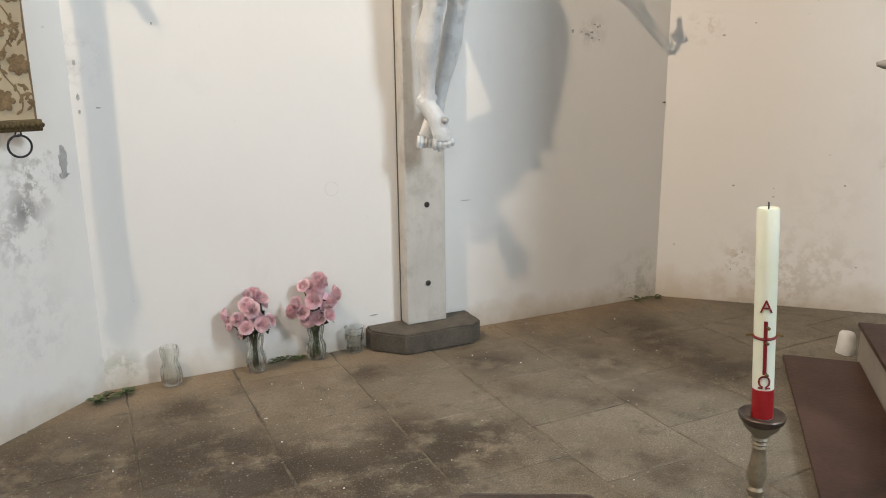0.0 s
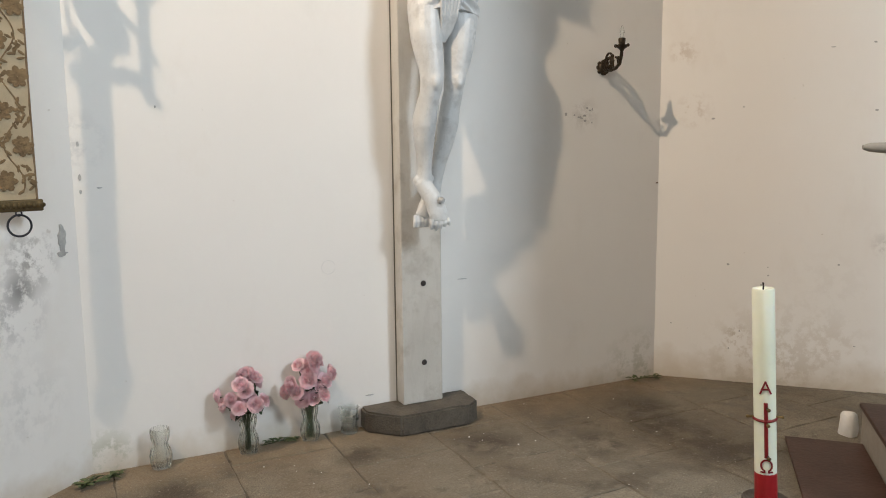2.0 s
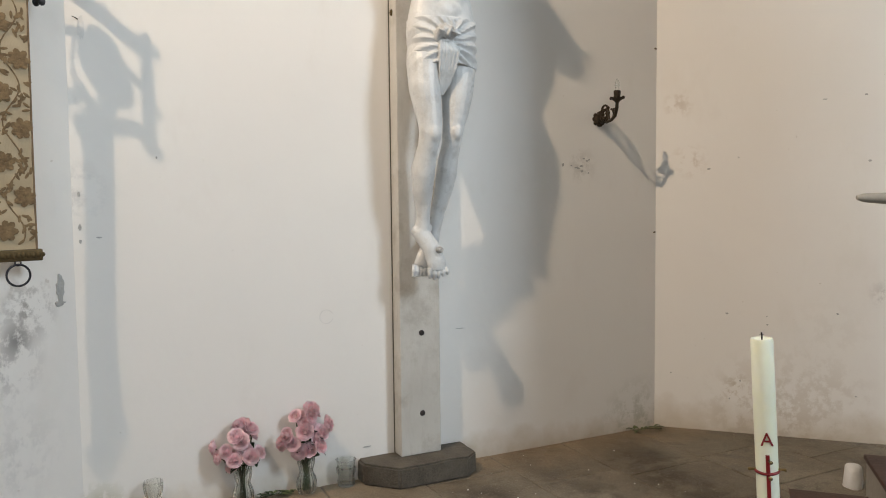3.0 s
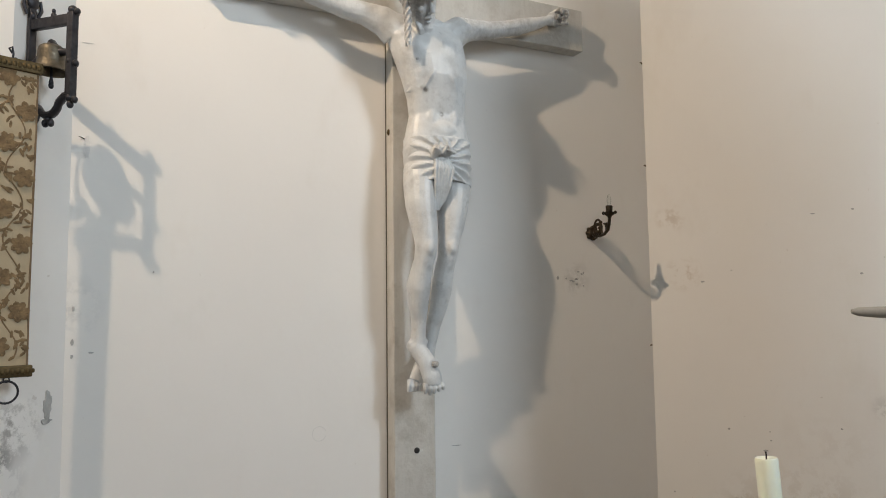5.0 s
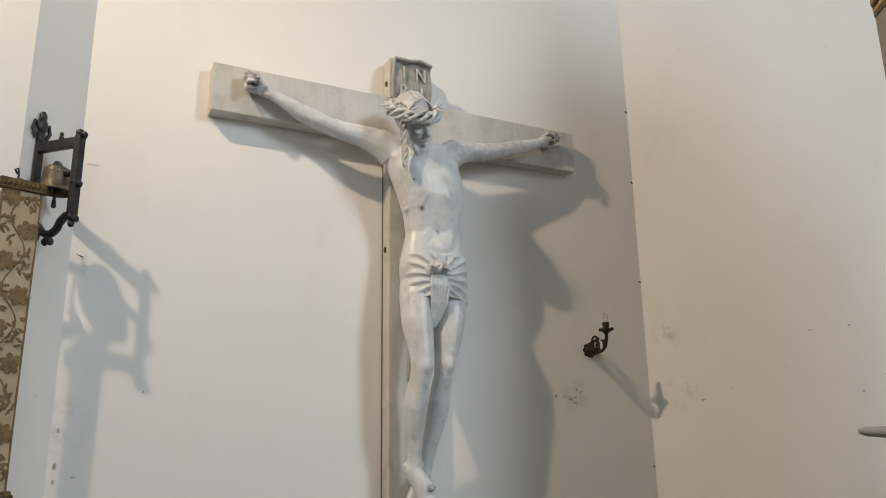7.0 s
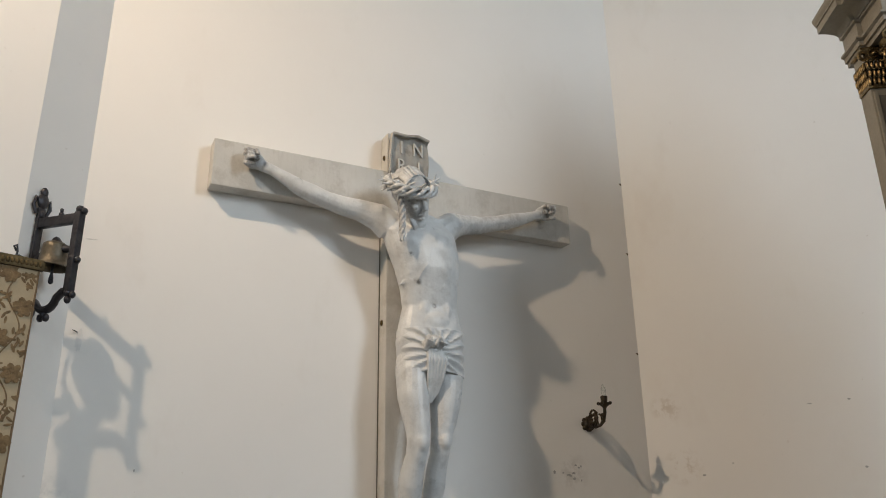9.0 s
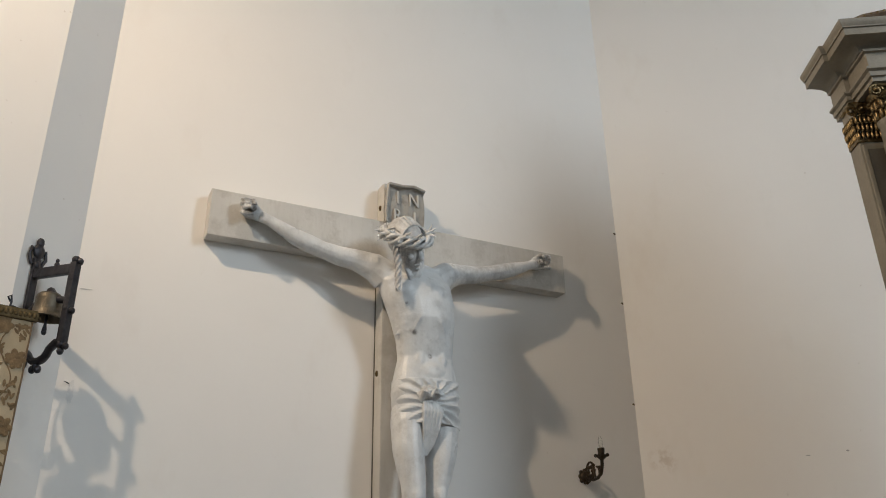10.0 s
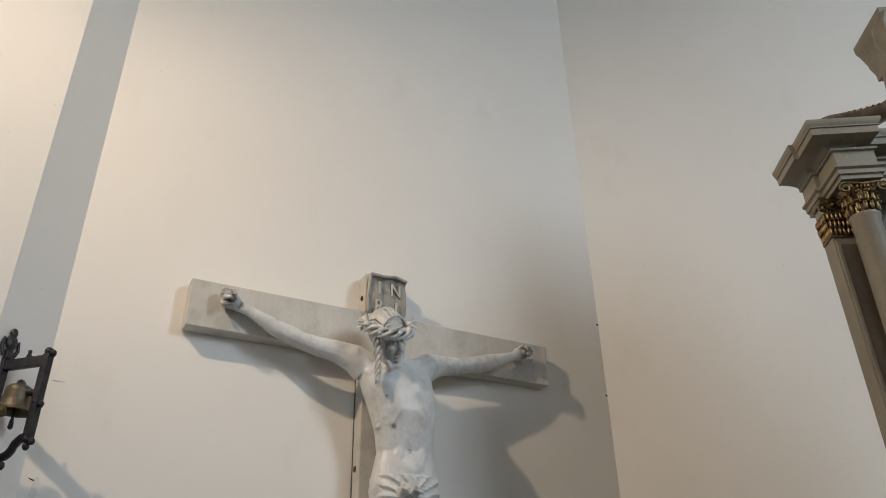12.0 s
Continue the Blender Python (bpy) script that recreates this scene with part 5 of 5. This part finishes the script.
def altarpiece():
    """Free-standing painted altarpiece: pedestal, column before a pilaster, entablature, swept pediment. x: along its front, y: to its back."""
    root = thing("altarpiece", pose(1.07, -2.09, 0.34, 0, 0, -33), "grey painted altarpiece with gilded capitals and heavy cornice", "altar")
    g = 0.34
    wide = 1.5
    bm = bmesh.new()
    box(bm, 0.06, wide, 0.06, 0.34, -0.13, 1.10)
    box(bm, 0.03, wide, 0.03, 0.36, -0.13, 0.0, 0.01)
    box(bm, 0.03, wide, 0.03, 0.36, 1.10, 1.18, 0.01)
    part("pedestal", bm, M_ALTAR, root)
    bm = bmesh.new()
    tube(bm, [(0.08, 0.25, 1.046), (-0.16, 0.25, 1.046), (-0.235, 0.25, 1.049), (-0.258, 0.25, 1.050)], [0.022, 0.021, 0.016, 0.008], 14)
    part("side_peg", bm, M_RISER, root, "pale tapering wooden peg", 50)
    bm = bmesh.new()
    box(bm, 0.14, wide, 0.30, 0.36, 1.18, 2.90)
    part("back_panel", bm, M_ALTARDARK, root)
    bm = bmesh.new()
    box(bm, 0.085, 0.20, 0.255, 0.345, 1.18, 2.90, 0.004)
    for x in (0.100, 0.185):
        box(bm, x - 0.008, x + 0.008, 0.245, 0.256, 1.24, 2.70, 0.003)
    pil = part("pilaster", bm, M_ALTAR, root)
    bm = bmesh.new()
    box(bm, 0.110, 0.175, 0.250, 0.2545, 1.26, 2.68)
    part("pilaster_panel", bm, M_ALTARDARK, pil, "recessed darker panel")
    bm = bmesh.new()
    box(bm, 0.070, 0.215, 0.235, 0.34, 2.885, 2.905, 0.005)
    for k in range(7):
        for row in range(3):
            z, off = 2.745 + 0.036 * row, 0.009 * (row % 2)
            ball(bm, (0.086 + 0.018 * k + off * 0.5, 0.247 - 0.003 * row, z), (0.0075, 0.010, 0.021), 8)
            ball(bm, (0.083 - 0.003 * row, 0.25 + 0.014 * k + off * 0.5, z), (0.008, 0.0065, 0.021), 8)
            ball(bm, (0.086 + 0.018 * k + off * 0.5, 0.239 - 0.004 * row, z + 0.017), (0.007, 0.006, 0.005), 6)
    for x in (0.078, 0.205):
        tube(bm, arc((x, 0.238, 2.862), 0.018, 0, 330, 14), 0.008, 6)
    box(bm, 0.078, 0.207, 0.246, 0.34, 2.715, 2.73, 0.003)
    part("pilaster_capital", bm, M_GOLD, root, "gilded leafy capital", 50)
    cx, cy = 0.197, 0.165
    bm = bmesh.new()
    lathe(bm, [(0.085, 1.18), (0.085, 1.20), (0.078, 1.215), (0.080, 1.235), (0.067, 1.25), (0.064, 1.27), (0.066, 1.6), (0.064, 2.1), (0.057, 2.74), (0.063, 2.748), (0.063, 2.76), (0.056, 2.765)], 36, (cx, cy, 0))
    part("column", bm, M_ALTAR, root, "smooth grey painted column", 40)
    bm = bmesh.new()
    lathe(bm, [(0.054, 2.765), (0.056, 2.81), (0.064, 2.86), (0.078, 2.885)], 24, (cx, cy, 0))
    for k in range(14):
        for row, (r, z, h) in enumerate(((0.060, 2.790, 0.028), (0.064, 2.828, 0.030))):
            aa = 2 * math.pi * (k + 0.5 * row) / 14
            ball(bm, (cx + r * math.cos(aa), cy + r * math.sin(aa), z), (0.0105, 0.0105, h), 8)
            ball(bm, (cx + (r + 0.009) * math.cos(aa), cy + (r + 0.009) * math.sin(aa), z + h * 0.8), (0.011, 0.011, 0.008), 6)
    for sx in (-1, 1):
        for sy in (-1, 1):
            c = (cx + sx * 0.078, cy + sy * 0.070, 2.868)
            spiral = [(c[0] + (0.028 - 0.0011 * k) * math.cos(k * 0.5) * 1.0, c[1], c[2] + (0.028 - 0.0011 * k) * math.sin(k * 0.5)) for k in range(22)]
            tube(bm, spiral, 0.0062, 6)
            ball(bm, c, (0.010, 0.014, 0.010), 8)
    for sy in (-1, 1):
        tube(bm, [(cx - 0.065, cy + sy * 0.070, 2.892), (cx, cy + sy * 0.074, 2.880), (cx + 0.065, cy + sy * 0.070, 2.892)], 0.009, 8)
        for k in range(5):
            ball(bm, (cx - 0.032 + 0.016 * k, cy + sy * 0.078, 2.868), (0.006, 0.007, 0.010), 6)
    part("column_capital", bm, M_GOLD, root, "gilded capital with volutes and leaves", 50)
    # entablature: an architrave, a plain frieze, a deep cove and a stepped crown, breaking forward over the column
    low = [(0.0, 2.905), (0.0, 2.925), (0.010, 2.927), (0.010, 2.948), (0.022, 2.955), (0.022, 2.964), (0.0, 2.966), (0.0, 3.045), (0.012, 3.047), (0.012, 3.058)]
    cove = [(0.014 + 0.086 * (1 - math.cos(a)), 3.060 + 0.030 * math.sin(a)) for a in [radians(9 * k) for k in range(11)]]
    crown = [(0.100, 3.092), (0.100, 3.122), (0.106, 3.124), (0.106, 3.130), (0.112, 3.140), (0.116, 3.150), (0.116, 3.160), (0.0, 3.162)]
    bm = bmesh.new()
    moulded(bm, low, 0.112, 0.282, 0.085, 0.34)
    part("architrave", bm, M_ALTAR, root)
    bm = bmesh.new()
    moulded(bm, cove + crown, 0.112, 0.190, 0.112, 0.34)
    part("cornice", bm, M_ALTAR, root, "stepped projecting cornice", 30)
    bm = bmesh.new()
    moulded(bm, low, 0.30, wide, 0.17, 0.34)
    part("architrave", bm, M_ALTAR, root)
    bm = bmesh.new()
    moulded(bm, [(o - 0.004, z - 0.001) for o, z in cove + crown[:-1]] + [(0.0, 3.158)], 0.30, wide, 0.20, 0.338)
    part("cornice", bm, M_ALTAR, root, "stepped projecting cornice", 30)
    # the part over the pilaster reaches further out and back
    bm = bmesh.new()
    moulded(bm, [(o, z - 0.002) for o, z in low], 0.090, 0.20, 0.262, 0.40)
    part("architrave", bm, M_ALTAR, root)
    bm = bmesh.new()
    moulded(bm, [(o - 0.002, z - 0.002) for o, z in cove + crown], 0.090, 0.18, 0.285, 0.40)
    part("cornice", bm, M_ALTAR, root, "stepped projecting cornice", 30)
    # swept pediment and scroll above
    bm = bmesh.new()
    sweep = [(0.03, 3.175), (0.06, 3.20), (0.13, 3.222), (0.21, 3.235), (0.29, 3.250), (0.37, 3.272), (0.44, 3.31), (0.49, 3.38), (0.515, 3.46), (0.525, 3.54)]
    pts = [(x, 0.12, z - 0.02) for x, z in sweep]
    tube(bm, pts, [(0.012, 0.07), (0.026, 0.075)] + [(0.034, 0.08)] * (len(pts) - 2), 12, across=(0, 1, 0))
    part("pediment", bm, M_MARBLE, root, "brown marbled sweeping pediment", 50)
    bm = bmesh.new()
    for k in range(10):
        ball(bm, (0.10 + 0.028 * k, 0.044, 3.196 + 0.007 * k), (0.006, 0.005, 0.006), 8)
    part("bead_ornament", bm, M_GOLD, root)
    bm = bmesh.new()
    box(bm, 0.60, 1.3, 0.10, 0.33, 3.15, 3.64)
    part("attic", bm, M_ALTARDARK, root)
    bm = bmesh.new()
    moulded(bm, [(0.0, 3.62), (0.0, 3.66), (0.02, 3.70), (0.02, 3.72), (0.045, 3.78), (0.06, 3.80), (0.06, 3.84), (0.04, 3.86)], 0.575, 1.25, 0.11, 0.33)
    tube(bm, [(0.53, 0.08, 3.80), (0.505, 0.08, 3.74), (0.50, 0.08, 3.67), (0.52, 0.08, 3.61), (0.555, 0.08, 3.61), (0.56, 0.08, 3.65)], [(0.02, 0.05), (0.028, 0.05), (0.03, 0.05), (0.03, 0.05), (0.024, 0.05), (0.015, 0.04)], 12, across=(0, 1, 0))
    part("attic_cornice", bm, M_ALTAR, root, "scrolled stone-grey top cornice", 40)


altar_steps()
white_lump()
altarpiece()


def kneeler():
    root = thing("wooden_stool", pose(-0.80, -2.36, 0, 0, 0, -28), "low dark wooden stool with a rounded seat", "stool")
    bm = bmesh.new()
    box(bm, -0.16, 0.13, -0.13, 0.09, 0.465, 0.50, 0.014)
    part("seat", bm, M_WOOD, root)
    for sx in (-0.12, 0.09):
        for sy in (-0.09, 0.05):
            bm = bmesh.new()
            tube(bm, [(sx * 1.25, sy * 1.25, 0.0), (sx, sy, 0.466)], [0.014, 0.018], 10)
            part("leg", bm, M_WOOD, root)


def floor_pot():
    bm = bmesh.new()
    lathe(bm, [(0.04, 0.0), (0.055, 0.02), (0.060, 0.05), (0.050, 0.075), (0.03, 0.085), (0.012, 0.088)], 20)
    ob = part("ceramic_pot", bm, M_PINK, smooth=60)
    ob.matrix_basis = pose(-2.005, -0.625, 0)
    return tagged(ob, "small pale pink ceramic pot on the floor", "pot")


kneeler()
floor_pot()


# ---- marks on the walls ----
def mark(name, wall_name, place, out, width, height, mat, seed, label, points=22, lift=0.0025):
    """A flake, scar or patch with a ragged outline, lying on the wall. out: the way into the room."""
    rng = random.Random(seed)
    bm = bmesh.new()
    out = Vector(out).normalized()
    side = Vector((0, 0, 1)).cross(out).normalized()
    ring, base = [], []
    for k in range(points):
        a = 2 * math.pi * k / points
        r = rng.uniform(0.72, 1.1)
        p = Vector(place) + side * (width / 2 * r * math.cos(a)) + Vector((0, 0, height / 2 * r * math.sin(a)))
        ring.append(bm.verts.new(p + out * lift))
        base.append(bm.verts.new(p - out * 0.002))
    bm.faces.new(ring)
    for k in range(points):
        j = (k + 1) % points
        bm.faces.new((ring[k], ring[j], base[j], base[k]))
    return part(name, bm, mat, WALLS[wall_name], label)


NORTH_IN, EAST_IN, WEST_IN = (0, -1, 0), (-1, -1, 0), (1, -1, 0)
mark("plaster_scar", "wall_northwest", (-1.621, -0.057, 1.05), WEST_IN, 0.040, 0.13, M_SCUFF, 1, "grey patch of bare render", lift=0.005)
mark("plaster_scar", "wall_northwest", (-1.624, -0.060, 0.99), WEST_IN, 0.052, 0.025, M_SCUFF, 2, "grey patch of bare render", lift=0.005)
for k, (x, z, w, h) in enumerate(((-1.538, 1.30, 0.014, 0.03), (-1.538, 1.24, 0.012, 0.018), (-1.465, 1.255, 0.024, 0.008), (-1.538, 1.44, 0.012, 0.026), (-0.27, 0.16, 0.05, 0.006), (0.27, 0.72, 0.06, 0.004), (-1.225, 1.60, 0.008, 0.012), (0.935, 1.60, 0.016, 0.02))):
    mark("chip", "wall_north", (x, 0, z), NORTH_IN, w, h, M_SCUFF, 10 + k, "small chip in the plaster")
rng = random.Random(21)
for k in range(11):
    mark("chip", "wall_north", (1.06 + rng.gauss(0, 0.055), 0, 1.585 + rng.gauss(0, 0.03)), NORTH_IN, rng.uniform(0.008, 0.02), rng.uniform(0.006, 0.014), M_SCUFF, 30 + k, "small chip in the plaster")
for k in range(18):
    x = 1.66 + rng.random() * 1.0
    mark("chip", "wall_northeast", (x, 1.62 - x, rng.choice((0.22, 0.3, 0.6, 1.63, 1.95, 0.8)) + rng.gauss(0, 0.05)), EAST_IN, rng.uniform(0.006, 0.028), rng.uniform(0.005, 0.014), M_SCUFF, 60 + k, "small chip in the plaster")
bm = bmesh.new()
tube(bm, arc((-0.468, -0.0005, 0.838), 0.034, 20, 340, 30), 0.0013, 5)
part("pencil_ring", bm, M_PENCIL, WALLS["wall_north"], "faint ring drawn on the plaster")
bm = bmesh.new()
tube(bm, [(-1.515, 0.002, 2.170), (-1.525, -0.018, 2.171), (-1.537, -0.036, 2.172)], [0.003, 0.0025, 0.0015], 6)
part("wall_nail", bm, M_IRON, WALLS["wall_north"], "rusty nail in the plaster", 50)
mark("chip", "wall_north", (-1.505, 0, 2.135), NORTH_IN, 0.030, 0.10, M_WHITE, 91, "white plaster patch round a nail")
mark("chip", "wall_north", (-1.51, 0, 2.596), NORTH_IN, 0.05, 0.004, M_PENCIL, 92, "small scratch in the plaster")
for z in (2.30, 3.44, 2.95, 1.2):
    bm = bmesh.new()
    tube(bm, [(1.612, -0.004, z), (1.598, -0.016, z + 0.002), (1.585, -0.020, z)], [0.004, 0.005, 0.003], 6)
    part("cable_clip", bm, M_OLDBRASS, WALLS["wall_north"], "small metal hook in the corner", 50)


# ---- paving: one stone slab a piece ----
def clip(poly, inset):
    """The part of a polygon inside the octagon."""
    for start, along, out in FACETS:
        kept = []
        inside = lambda p: (Vector((*p, 0)) - start).dot(out) <= -inset
        for i in range(len(poly)):
            p, q = poly[i], poly[(i + 1) % len(poly)]
            if inside(p):
                kept.append(p)
            if inside(p) != inside(q):
                dp, dq = (Vector((*p, 0)) - start).dot(out) + inset, (Vector((*q, 0)) - start).dot(out) + inset
                t = dp / (dp - dq)
                kept.append((p[0] + (q[0] - p[0]) * t, p[1] + (q[1] - p[1]) * t))
        poly = kept
        if len(poly) < 3:
            return []
    return poly


def paving():
    rng = random.Random(17)
    columns = [-3.95, -3.45, -2.96, -2.47, -1.98, -1.487, -1.005, -0.52, -0.045, 0.436, 0.915, 1.44, 1.95, 2.45, 2.95, 3.45, 3.95]
    first = {-1.487: -0.51, -1.005: -0.20, -0.52: -0.467, -0.045: -0.245, 0.436: -0.49, 0.915: -0.60, -1.98: -0.3}
    step = {-1.487: 0.465, -1.005: 0.505, -0.52: 0.482, -0.045: 0.47, 0.436: 0.467, 0.915: 0.6}
    for x0, x1 in zip(columns, columns[1:]):
        y = 0.05
        nxt = first.get(x0, -rng.uniform(0.2, 0.6))
        while y > -7.8:
            gap = 0.0040
            square = [(x0 + gap, nxt + gap), (x1 - gap, nxt + gap), (x1 - gap, y - gap), (x0 + gap, y - gap)]
            worn = []
            for (ax, ay), (bx, by) in zip(square, square[1:] + square[:1]):
                for k in range(5):
                    worn.append((ax + (bx - ax) * k / 5 + rng.uniform(-0.0042, 0.0042), ay + (by - ay) * k / 5 + rng.uniform(-0.0042, 0.0042)))
            poly = clip(worn, 0.004)
            if len(poly) > 2:
                bm = bmesh.new()
                tilt = rng.uniform(-0.0008, 0.0012)
                low = [bm.verts.new((px, py, -0.012)) for px, py in poly]
                cx, cy = sum(p[0] for p in poly) / len(poly), sum(p[1] for p in poly) / len(poly)
                mid = [bm.verts.new((px, py, -0.0035 + tilt)) for px, py in poly]
                top = [bm.verts.new((px + (cx - px) * 0.012, py + (cy - py) * 0.012, tilt)) for px, py in poly]
                for a, b in ((low, mid), (mid, top)):
                    for i in range(len(poly)):
                        j = (i + 1) % len(poly)
                        bm.faces.new((a[i], a[j], b[j], b[i]))
                bm.faces.new(top)
                part("paving_slab", bm, M_SLAB, FLOOR)
            y = nxt
            nxt -= step.get(x0, rng.uniform(0.42, 0.56)) * rng.uniform(0.985, 1.015)


paving()
bm = bmesh.new()
rng = random.Random(29)
for k in range(55):
    x, y = rng.uniform(-1.9, 1.2), -abs(rng.gauss(0, 0.9)) - 0.06
    if x - y < -1.5 or x + y > 1.5 or (-0.36 < x < 0.3 and y > -0.26):
        continue
    s = rng.uniform(0.0015, 0.0045)
    ball(bm, (x, y, s * 0.5), (s, s * rng.uniform(0.5, 1), s * 0.6), 6)
tagged(part("floor_crumbs", bm, M_WHITE), "scattered crumbs of fallen plaster on the paving", "debris", kind="stuff")
